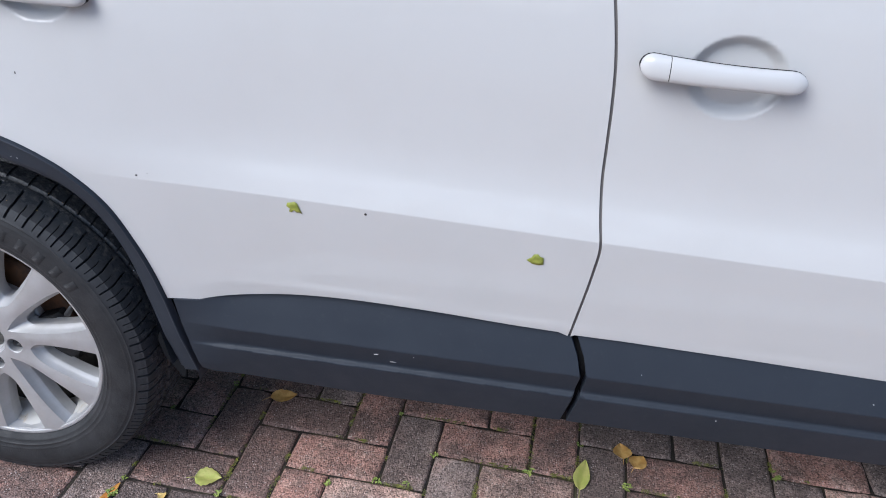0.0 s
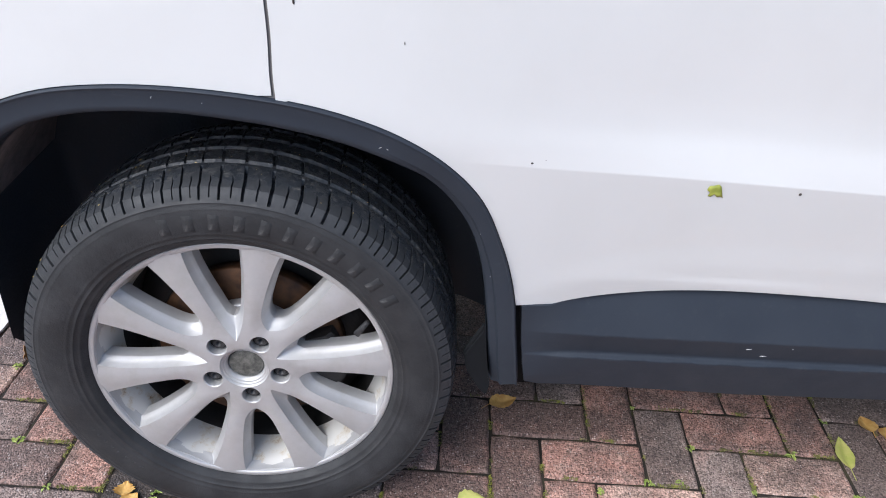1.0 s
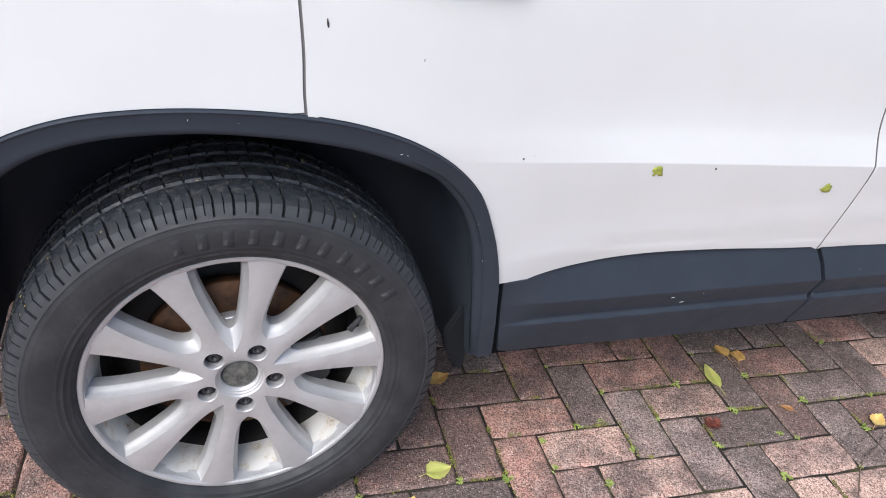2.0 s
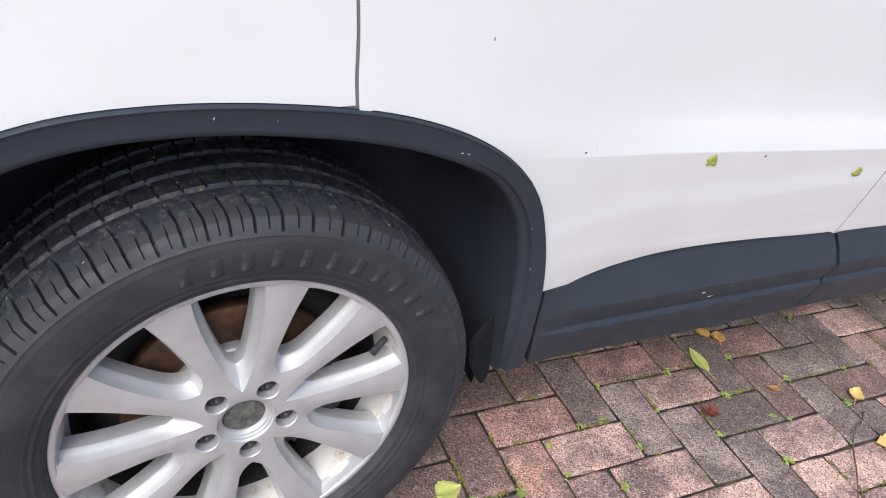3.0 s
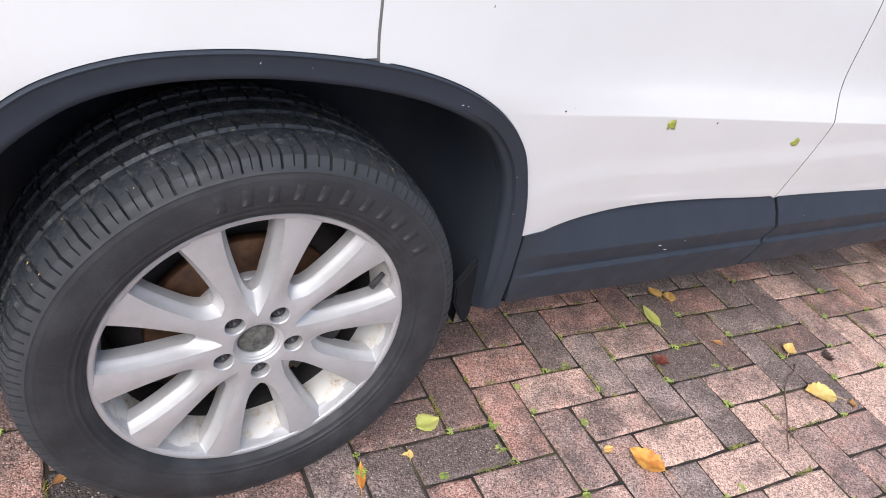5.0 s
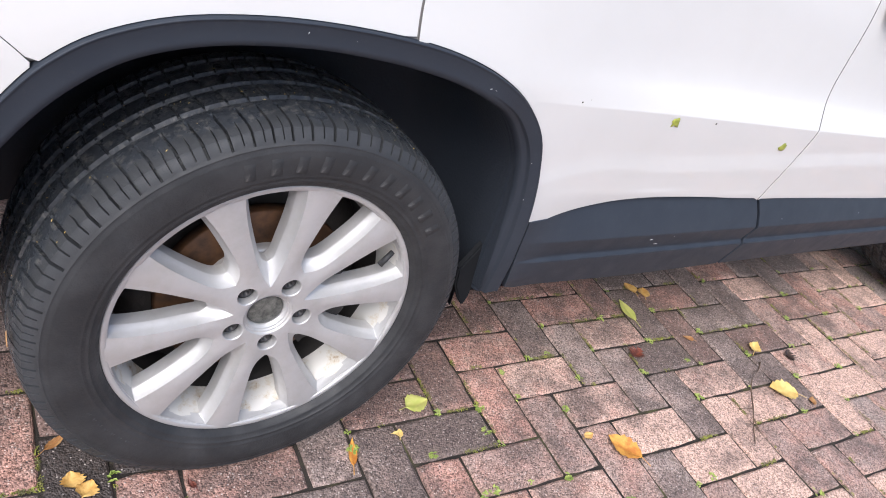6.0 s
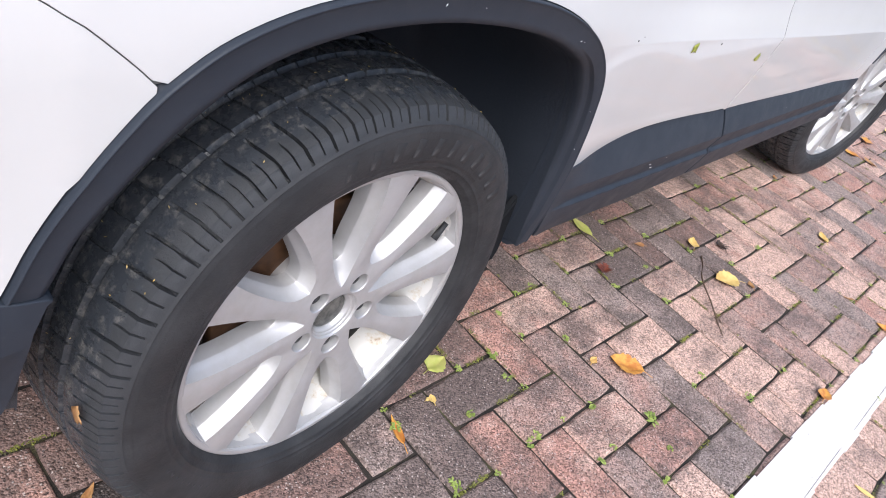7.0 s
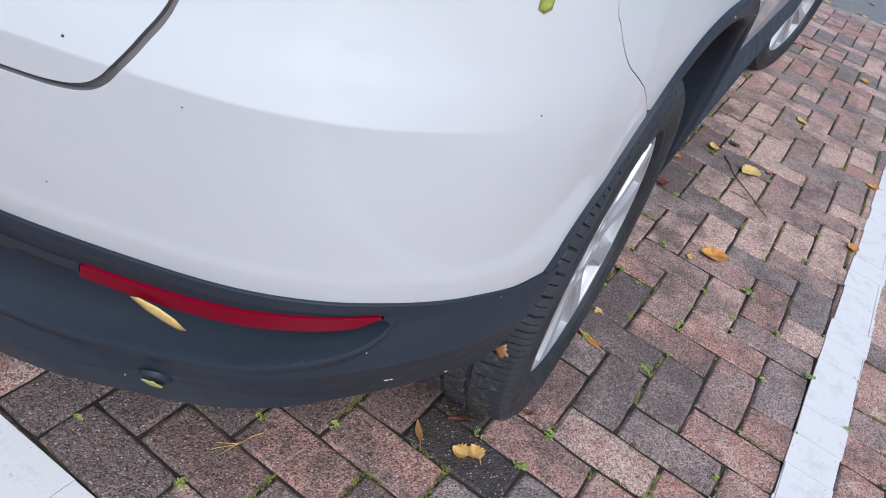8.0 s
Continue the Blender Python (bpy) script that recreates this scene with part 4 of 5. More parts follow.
def arch_liner(shift):
    i = dense([tuple(p) for p in ARCH_I], 0.012)
    i = np.vstack([dense([(-0.378, 0.335), (-0.372, 0.45)], 0.012), i, dense([(0.389, 0.32), (0.391, 0.285), (0.392, 0.25)], 0.012)])
    rows = [(0.999, -0.014), (1.0, 0.04), (1.003, 0.08), (1.02, 0.30), (0.9, 0.305), (0.4, 0.32), (0.0, 0.32)]
    c = np.array((0.0, 0.36))
    m = len(i)
    verts, faces = [], []
    for s, y in rows:
        for x, z in c + (i - c) * s:
            deep = max(y, 0.035) if x < 0 and z < 0.52 else max(y, 0.05) if x > 0 and z < 0.34 else y
            drop = 0.05 * (x < -0.36 and z < 0.36 and y > 0.06)
            verts.append((x + shift, deep + 0.004 * math.sin(60 * x) * (y > 0.2), z - drop))
    for r in range(len(rows) - 1):
        for k in range(m - 1):
            faces.append((r * m + k, r * m + k + 1, (r + 1) * m + k + 1, (r + 1) * m + k))
    liner = part("wheel_arch_liner", data_mesh("wheel_arch_liner", verts, [f for f in faces if not felt_here(verts, f)], liner_mat), car)
    part("felt_lining", data_mesh("felt_lining", verts, [f for f in faces if felt_here(verts, f)], felt_mat), liner, "dusty brown-grey felt lining of the arch")
    return liner


side_parts = gap_strips + [rear_door, front_door, quarter, bumper, tailgate, fender, front_bumper, clad_rear, clad_front, bump_clad]
for shift in (0, BASE):
    side_parts += [arch_trim(shift), arch_liner(shift)]


def flap():
    """The small deflector at the foot of the arch."""
    bm = bmesh.new()
    outline = [(0.346, 0.372), (0.376, 0.43), (0.388, 0.37), (0.391, 0.305), (0.3885, 0.281), (0.376, 0.294), (0.352, 0.335)]
    a = [bm.verts.new((x, 0.014, z)) for x, z in outline]
    b = [bm.verts.new((x - 0.002, 0.026, z + 0.003)) for x, z in outline]
    bm.faces.new(a)
    bm.faces.new(b[::-1])
    for k in range(len(a)):
        bm.faces.new((a[k], b[k], b[(k + 1) % 7], a[(k + 1) % 7]))
    bmesh.ops.bevel(bm, geom=bm.edges[:], offset=0.003, segments=2, affect="EDGES")
    return part("deflector", bm_mesh("deflector", bm, flap_mat, True), car, "black rubber flap at the foot of the arch")


side_parts.append(flap())
# reflector
reflector = panel("reflector", [[tuple(p) for p in REFL_TOP] + [tuple(p) for p in REFL_LOW]], moved(bumper_skin, 0.0035), red_lens, bump_clad, 0.006, 0.02, "red plastic reflector strip")
lamp_blank = panel("lamp_blank", [[(-0.907, 0.538), (-0.96, 0.5375), (-1.05, 0.536), (-1.05, 0.514), (-0.96, 0.5145), (-0.9125, 0.5150)]], moved(bumper_skin, 0.002), dark_lens, bump_clad, 0.008, 0.02, "dark translucent strip")


def on_skin(skin, u, z, out=0.0):
    """A frame on the skin: x along u, y up, z outward."""
    uv = np.array([[u, z]])
    p, n = skin(uv[:, 0], uv[:, 1])[0], skin_normals(skin, uv)[0]
    a = (skin(uv[:, 0] + 0.001, uv[:, 1])[0] - skin(uv[:, 0] - 0.001, uv[:, 1])[0])
    a /= np.linalg.norm(a)
    b = np.cross(n, a)
    m = Matrix(((a[0], b[0], n[0], p[0] + n[0] * out), (a[1], b[1], n[1], p[1] + n[1] * out), (a[2], b[2], n[2], p[2] + n[2] * out), (0, 0, 0, 1)))
    return m


def disc_mesh(name, profile, mat, n=32):
    verts, faces = [], []
    m = len(profile)
    for i in range(n):
        a = 2 * math.pi * i / n
        verts += [(r * math.cos(a), r * math.sin(a), h) for r, h in profile]
    for i in range(n):
        j = (i + 1) % n
        faces += [(i * m + k, j * m + k, j * m + k + 1, i * m + k + 1) for k in range(m - 1)]
    return data_mesh(name, verts, faces, mat)


sensor_frame = on_skin(bumper_skin, -0.843, 0.378, 0.0035)
sensor = part("parking_sensor", disc_mesh("parking_sensor", [(0.0001, 0.001), (0.0095, 0.0008), (0.0105, -0.004), (0.0120, 0.001), (0.0155, 0.0030), (0.0180, 0.001), (0.0190, -0.004)], plastic), bump_clad, "", sensor_frame)


def handle(shift, rise):
    """A door handle: grip, end cover."""
    def loft(u0, u1, bulge, name, parent, label, round_a, round_b, mat=paint, wide=0.0, sink=0.0):
        verts, faces = [], []
        n, m = 22, 16
        for i in range(n + 1):
            t = 0.5 - 0.5 * math.cos(math.pi * i / n)
            u = u0 + (u1 - u0) * t
            e = 1.0
            if round_a:
                e = min(e, math.sqrt(max(0.0, 1 - (1 - min((u - u0) / 0.018, 1)) ** 2)))
            if round_b:
                e = min(e, math.sqrt(max(0.0, 1 - (1 - min((u1 - u) / 0.018, 1)) ** 2)))
            e = max(e, 0.12)
            w = (u - 1.110) / 0.204
            zc = 0.9395 + rise - 0.0090 * w - 0.001 * math.sin(math.pi * w)
            hh = (0.0162 - 0.0026 * w - 0.0012 * math.sin(math.pi * w) + wide) * e
            top = 0.006 - 0.0065 * math.sin(math.pi * min(max(w, 0), 1)) * bulge
            for k in range(m):
                a = 2 * math.pi * k / m
                c, s = math.cos(a), math.sin(a)
                sc = abs(c) ** 0.7 * (1 if c > 0 else -1)
                ss = abs(s) ** 0.7 * (1 if s > 0 else -1)
                slope = 0.15 * (ss * hh)
                verts.append((u + shift, top + slope + sink - 0.012 - (0.0105 * sc) * (0.4 + 0.6 * e), zc + hh * ss))
        for i in range(n):
            for k in range(m):
                l = (k + 1) % m
                faces.append((i * m + k, (i + 1) * m + k, (i + 1) * m + l, i * m + l))
        faces += [tuple(range(m)), tuple(n * m + k for k in range(m))[::-1]]
        return part(name, data_mesh(name, verts, faces, mat), parent, label)
    door = front_door if shift > -0.5 else rear_door
    grip = loft(1.1515, 1.3120, 1, "handle", door, "white door handle", False, True)
    loft(1.1155, 1.1502, 1, "handle_cover", grip, "", True, False)
    loft(1.1150, 1.3124, 1, "gasket", grip, "thin dark rubber gasket", True, True, dark, -0.0004, 0.0036)
    return grip


handle(-0.010, 0.009)
handle(-0.934, 0.050)

# roof, glass and underside close the car
STATION_H = curve_through([(-0.82, 1.06), (-0.74, 1.34), (-0.52, 1.60), (0.3, 1.675), (1.1, 1.675), (1.6, 1.56), (2.15, 1.16), (2.4, 1.075), (3.0, 0.99), (3.40, 0.86)], 8)


def upper_shell():
    verts, faces = [], []
    xs = np.linspace(-0.80, 3.38, 110)
    m = 25
    for x in xs:
        top = np.interp(x, STATION_H[:, 0], STATION_H[:, 1])
        edge = 0.0
        if x < REAR_PLAN[0][0]:
            edge = np.interp(-x, -REAR_P[:, 0], REAR_P[:, 1])
        elif x > FRONT_PLAN[0][0]:
            edge = np.interp(x, FRONT_P[:, 0], FRONT_P[:, 1])
        low = min(1.058, top - 0.03)
        half = []
        for k in range(9):
            z = low + (top - 0.05 - low) * k / 8
            half.append((edge + np.interp(z, HIGH[:, 0], HIGH[:, 1]), z))
        y0, z0 = half[-1]
        for k in range(1, 5):
            a = math.pi / 2 * k / 4
            half.append((y0 + 0.09 * math.sin(a), z0 + 0.05 * (1 - math.cos(a)) * 0.9))
        ring = [(x, y, z) for y, z in half[:12]] + [(x, MID, top)] + [(x, 2 * MID - y, z) for y, z in half[:12][::-1]]
        verts += ring
    for i in range(len(xs) - 1):
        faces += [(i * m + k, (i + 1) * m + k, (i + 1) * m + k + 1, i * m + k + 1) for k in range(m - 1)]
    return part("roof", data_mesh("roof", verts, faces, paint), car, "white roof and bonnet")


upper_shell()
side_parts.append(panel("side_window", [[(0.10, 1.085), (1.04, 1.085), (1.04, 1.56), (0.16, 1.55)]], moved(body, 0.006), glass, car, 0.06))
side_parts.append(panel("side_window", [[(1.10, 1.085), (2.02, 1.085), (1.58, 1.50), (1.10, 1.56)]], moved(body, 0.006), glass, car, 0.06))


def underbody():
    bm = bmesh.new()
    bmesh.ops.create_cube(bm, size=1, matrix=Matrix.Translation((1.3, MID, 0.30)) @ Matrix.Diagonal((1.75, 1.62, 0.12, 1)))
    bmesh.ops.create_cube(bm, size=1, matrix=Matrix.Translation((-0.02, MID, 0.40)) @ Matrix.Diagonal((1.15, 1.06, 0.20, 1)))
    bmesh.ops.create_cube(bm, size=1, matrix=Matrix.Translation((-0.52, MID, 0.42)) @ Matrix.Diagonal((0.24, 1.30, 0.16, 1)))
    bmesh.ops.create_cube(bm, size=1, matrix=Matrix.Translation((2.6, MID, 0.40)) @ Matrix.Diagonal((1.15, 1.06, 0.20, 1)))
    bmesh.ops.bevel(bm, geom=bm.edges[:], offset=0.02, segments=2, affect="EDGES")
    return part("underbody", bm_mesh("underbody", bm, dark), car)


underbody()
W = wheel_meshes()
rear_wheel = build_wheel(car, W, pose(0.0021, -0.005, 0.3338, -2.26, 0, 1.33), "silver ten-spoke alloy wheel with brake dust")
rear_tyre = next(o for o in rear_wheel.children if o.name.startswith("tyre"))
sidewall_marks(rear_tyre)
tread_litter(rear_tyre)
STEER = 10.5
build_wheel(car, W, pose(BASE, 0.002 + 0.10, 0.335, 0, 0, -STEER) @ pose(0, -0.10, 0), "silver ten-spoke alloy wheel turned outward")
for x in (0, BASE):
    build_wheel(car, W, pose(x, 2 * MID - 0.002, 0.335, 0, 0, 180), "silver ten-spoke alloy wheel")
FLIP = Matrix.Translation((0, 2 * MID, 0)) @ Matrix.Diagonal((1, -1, 1, 1))
for ob in side_parts:
    twin = ob.copy()
    scene.collection.objects.link(twin)
    twin.matrix_basis = FLIP


# leaf scraps and specks stuck to the car
def scrap(name, outline, mat, bend=0.004):
    """A thin torn leaf piece with a slight fold."""
    n = len(outline)
    c = np.mean(outline, axis=0)
    verts = [(x, y, 0.0006 + bend * abs(y - c[1]) * 8 * 0.12) for x, y in outline] + [(x * 0.5 + c[0] * 0.5, y * 0.5 + c[1] * 0.5, 0.0012) for x, y in outline] + [(c[0], c[1], 0.0008)]
    verts += [(x, y, 0.0001) for x, y in outline]
    faces = []
    for k in range(n):
        j = (k + 1) % n
        faces += [(k, j, n + j, n + k), (n + k, n + j, 2 * n), (2 * n + 1 + k, 2 * n + 1 + j, j, k)]
    return data_mesh(name, verts, faces, mat)


def stuck(skin, u, z, outline, mat, label, out=0.0008, spin=0):
    ob = new("leaf_scrap", scrap("leaf_scrap", np.array(outline) * 0.001, mat))
    ob.matrix_world = on_skin(skin, u, z, out) @ Matrix.Rotation(radians(spin), 4, "Z")
    return tagged(ob, label, "leaf", "leaf scraps on the car")


TORN = [(-11, 2), (-9, 8), (-3, 9), (2, 11), (6, 8), (9, -1), (12, -9), (8, -7), (4, -8), (0, -4), (-4, -8), (-8, -7), (-6, -2)]
KITE = [(-13, -3), (-6, 2), (-3, 8), (3, 9), (6, 5), (11, 4), (12, -8), (5, -10), (-4, -9)]
stuck(body, 0.647, 0.701, TORN, leaf_green, "torn olive-green leaf scrap stuck to the white door")
stuck(body, 1.006, 0.659, KITE, leaf_green, "small olive-green leaf scrap stuck to the white door")
stuck(body, -0.543, 0.876, [(-7, -8), (-1, -11), (6, -8), (8, 6), (3, 14), (-6, 11)], leaf_green, "green leaf scrap on the white rear corner")
stuck(moved(body, 0.004), -0.827, 0.5065, [(-27, 16), (-18, 18), (0, 11), (16, -2), (26, -17), (18, -20), (2, -12), (-14, 0)], leaf_yellow, "narrow yellow leaf caught under the red reflector", 0.004)
stuck(bumper_skin, -0.843, 0.3765, [(-11, 9), (-8, 15), (-2, 9), (3, 13), (5, 4), (11, -4), (8, -13), (1, -14), (-6, -8)], leaf_pale, "pale green leaf scrap stuck on the parking sensor", 0.0085)


def speck(parent, skin, u, z, w, h, mat, spin=0):
    bm = bmesh.new()
    bmesh.ops.create_icosphere(bm, subdivisions=1, radius=1, matrix=Matrix.Diagonal((w, h, 0.0007, 1)))
    for v in bm.verts:
        v.co *= 1 + 0.35 * noise.noise(Vector((u * 91 + v.co.x * 900, z * 77 + v.co.y * 900, 3)))
    part("speck", bm_mesh("speck", bm, mat), parent, "", on_skin(skin, u, z, 0.0004) @ Matrix.Rotation(radians(spin), 4, "Z"))


grime = material("dark_dirt", (0.05, 0.04, 0.035), 0.8)
chip_white = material("chipped_white", (0.5, 0.5, 0.5), 0.7)
for u, z, w, h, a in ((-0.048, 0.799, 0.0004, 0.0018, -25), (0.011, 0.795, 0.0005, 0.0005, 0), (0.220, 0.749, 0.002, 0.0003, 15), (0.229, 0.747, 0.0016, 0.0003, -20), (0.351, 0.629, 0.0005, 0.0006, 0), (0.370, 0.559, 0.0005, 0.001, 0)):
    speck(car, moved(body, 0.0068), u, z, w, h, chip_white, a)
for u, z, w, h in ((0.756, 0.703, 0.0022, 0.0022), (0.408, 0.731, 0.0022, 0.0013), (0.246, 0.870, 0.0006, 0.0022), (0.425, 0.735, 0.0008, 0.0005)):
    speck(rear_door, body, u, z, w, h, grime)
speck(rear_door, body, 0.120, 0.912, 0.0016, 0.007, grime, 8)
for u, z, w, h in ((-0.525, 0.783, 0.0008, 0.0008), (-0.80, 0.757, 0.001, 0.0006), (-0.92, 0.637, 0.0008, 0.0006)):
    speck(bumper, body, u, z, w, h, grime)
speck(tailgate, body, -0.889, 0.782, 0.0014, 0.0012, grime)
for u, z, w, h, a in ((0.765, 0.440, 0.005, 0.0005, 10), (0.792, 0.424, 0.006, 0.0004, 5), (0.828, 0.446, 0.0009, 0.0008, 0)):
    speck(clad_rear, sill_skin, u, z, w, h, chip_white, a)
for u, z, w, h, a in ((1.523, 0.472, 0.0011, 0.0010, 0), (1.314, 0.396, 0.0015, 0.0008, 0), (1.187, 0.470, 0.0008, 0.0007, 0)):
    speck(clad_front, sill_skin, u, z, w, h, chip_white, a)
for u, z, w, h, a in ((-0.571, 0.417, 0.0042, 0.0028, 0), (-0.5645, 0.4175, 0.0032, 0.0024, 10), (-0.455, 0.371, 0.003, 0.0008, 20), (-0.479, 0.552, 0.0009, 0.0006, 0), (-0.62, 0.50, 0.001, 0.001, 0), (-0.88, 0.36, 0.001, 0.001, 0)):
    speck(bump_clad, bumper_skin, u, z, w, h, chip_white, a)


# a dried leaf caught on the tread
crumbs = new("leaf_scrap", scrap("leaf_scrap", np.array(TORN) * 0.0011, leaf_brown, 0.02))
crumbs.matrix_world = pose(-0.336, -0.002, 0.345) @ Matrix.Rotation(radians(-90), 4, "Y") @ Matrix.Rotation(radians(30), 4, "Z")
tagged(crumbs, "dry brown leaf crumbs stuck on the rear tyre tread", "leaf", "leaf scraps on the car")


# ---- paving ----
PITCH, TURN, ORIGIN = 0.1025, radians(-1.8), Vector((0.524, 0.085))
lay = Matrix.Translation((ORIGIN.x, ORIGIN.y, 0)) @ Matrix.Rotation(TURN, 4, "Z")
KERB_X, KERB_TURN = 4.485, radians(2.4)


def sheet(name, x0, x1, y0, y1, z, mat, label, category):
    bm = bmesh.new()
    bmesh.ops.create_grid(bm, x_segments=2, y_segments=2, size=0.5, matrix=Matrix.Translation(((x0 + x1) / 2, (y0 + y1) / 2, z)) @ Matrix.Diagonal((x1 - x0, y1 - y0, 1, 1)))
    ob = new(name, bm_mesh(name, bm, mat))
    return tagged(ob, label, category, "", "structure")


ground = sheet("ground", -600, 600, -600, 600, -0.03, asphalt, "grey asphalt road and surroundings", "ground")
paving = sheet("pavement", -7, KERB_X + 0.03, -7, 7, -0.0056, joint_mat, "red and grey block paving in herringbone with mossy joints", "paving")


def paver_verts(l, w, rnd):
    """A block with a worn, uneven edge, its foot in the joint."""
    tilt = [rnd.uniform(-0.0009, 0.0009) for _ in range(3)]
    long_x, n = l > w, 5
    nx, ny = (n, 3) if long_x else (3, n)
    ring = [(k / nx, 0) for k in range(nx)] + [(1, k / ny) for k in range(ny)] + [(1 - k / nx, 1) for k in range(nx)] + [(0, 1 - k / ny) for k in range(ny)]
    wear = [(rnd.gauss(0, 0.0008), rnd.gauss(0, 0.0008), abs(rnd.gauss(0, 0.0013))) for _ in ring]
    v = []
    for inset, z in ((0.0017, -0.016), (0.0019, -0.0056), (0.0033, -0.0020), (0.0068, 0.0)):
        for (x, y), (jx, jy, chip) in zip(ring, wear):
            corner = x in (0, 1) and y in (0, 1)
            q = inset + (0.0020 if corner else 0.0) * (z > -0.01) + chip * (z > -0.003) * 1.2
            px = q + (l - 2 * q) * x + jx
            py = q + (w - 2 * q) * y + jy
            v.append((px, py, z + (tilt[0] + tilt[1] * (2 * x - 1) + tilt[2] * (2 * y - 1)) * (z > -0.01)))
    m = len(ring)
    f = [(m * r + k, m * r + (k + 1) % m, m * r + m + (k + 1) % m, m * r + m + k) for r in range(3) for k in range(m)]
    f.append(tuple(range(3 * m, 4 * m)))
    return v, f


rnd = random.Random(4)
kinds = []
for k in range(24):
    flat = k % 2
    v, f = paver_verts(*((2 * PITCH, PITCH) if not flat else (PITCH, 2 * PITCH)), rnd)
    kinds.append((v, f))
kind_meshes = [data_mesh("paver", v, f, brick_mat, flat=True) for v, f in kinds]


def kerb_at(y):
    return KERB_X - math.tan(KERB_TURN) * y


places = []
for i in range(-80, 45):
    for j in range(-72, 75):
        c = (i + j) % 4
        if c in (0, 2):
            p = lay @ Vector(((i + (0.5 if c == 2 else 1)) * PITCH, (j + (1 if c == 2 else 0.5)) * PITCH, 0))
            if -6.9 < p.x < kerb_at(p.y) + 0.07 and -6.9 < p.y < 6.9:
                places.append((i, j, c, p))
# pavers of a known colour (place on the colour scale, share of oil stain and painted shade, cells)
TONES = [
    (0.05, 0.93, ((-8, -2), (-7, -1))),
    # two rows under the rear bumper: dirty blocks, the bumper's shade painted in
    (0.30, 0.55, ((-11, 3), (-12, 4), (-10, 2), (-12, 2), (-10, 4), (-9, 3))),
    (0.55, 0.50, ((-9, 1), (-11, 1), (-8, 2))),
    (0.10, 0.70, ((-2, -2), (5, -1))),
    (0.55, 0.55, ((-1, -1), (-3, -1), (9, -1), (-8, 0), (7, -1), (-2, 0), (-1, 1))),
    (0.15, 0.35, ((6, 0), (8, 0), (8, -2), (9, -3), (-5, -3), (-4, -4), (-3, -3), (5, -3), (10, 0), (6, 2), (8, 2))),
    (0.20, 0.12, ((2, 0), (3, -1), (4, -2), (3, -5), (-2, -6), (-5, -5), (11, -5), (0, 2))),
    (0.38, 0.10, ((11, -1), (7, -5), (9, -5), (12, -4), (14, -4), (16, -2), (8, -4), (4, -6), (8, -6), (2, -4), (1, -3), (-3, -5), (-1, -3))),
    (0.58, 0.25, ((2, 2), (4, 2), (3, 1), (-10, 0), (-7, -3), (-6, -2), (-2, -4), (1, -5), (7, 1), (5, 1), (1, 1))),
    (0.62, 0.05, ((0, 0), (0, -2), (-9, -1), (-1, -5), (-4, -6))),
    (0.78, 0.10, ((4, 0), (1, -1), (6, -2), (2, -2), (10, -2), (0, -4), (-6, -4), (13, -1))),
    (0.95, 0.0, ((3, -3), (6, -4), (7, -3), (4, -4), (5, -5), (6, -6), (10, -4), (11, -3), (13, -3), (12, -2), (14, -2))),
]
near_ones = sorted(places, key=lambda q: (q[3].x - 0.55) ** 2 / 2.2 + (q[3].y + 0.15) ** 2)[:300]
chosen = {(q[0], q[1]) for q in near_ones}
rest_v, rest_f = [], []
for i, j, c, p in places:
    k = 2 * rnd.randrange(12) + (1 if c == 2 else 0)
    m = lay @ Matrix.Translation((i * PITCH, j * PITCH, rnd.uniform(-0.0007, 0.0007)))
    if (i, j) in chosen:
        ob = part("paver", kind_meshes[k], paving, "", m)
        # the car's shade by sill and rear bumper, put into the blocks' grime
        grime_and_shade = (0.10 + 0.25 * rnd.random()) * step01((p.y + 0.16) / 0.22) * step01((p.x + 1.3) / 0.4) + 0.22 * step01((-0.35 - p.x) / 0.3) * step01((p.y + 0.3) / 0.3)
        ob.color = (1 - grime_and_shade, 1, 1, 1)
        for tone, stain_and_shade, cells in TONES:
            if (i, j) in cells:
                ob.color = (1 - max(stain_and_shade, 0.8 * grime_and_shade), tone, 0, 1)
    else:
        n = len(rest_v)
        for v in kinds[k][0]:
            q = m @ Vector(v)
            rest_v.append((min(q.x, kerb_at(q.y) - 0.002), q.y, q.z))
        rest_f += [tuple(n + a for a in f) for f in kinds[k][1]]
rest = part("paver_field", data_mesh("paver_field", rest_v, rest_f, brick_mat, flat=True), paving)
tagged(rest, "", "", "", "stuff")


def clip(poly, nx, ny, d):
    """Keeps the part of a polygon where nx x + ny y <= d."""
    out = []
    for k in range(len(poly)):
        a, b = poly[k - 1], poly[k]
        da, db = nx * a[0] + ny * a[1] - d, nx * b[0] + ny * b[1] - d
        if da * db < 0:
            t = da / (da - db)
            out.append((a[0] + (b[0] - a[0]) * t, a[1] + (b[1] - a[1]) * t))
        if db <= 0:
            out.append(b)
    return out


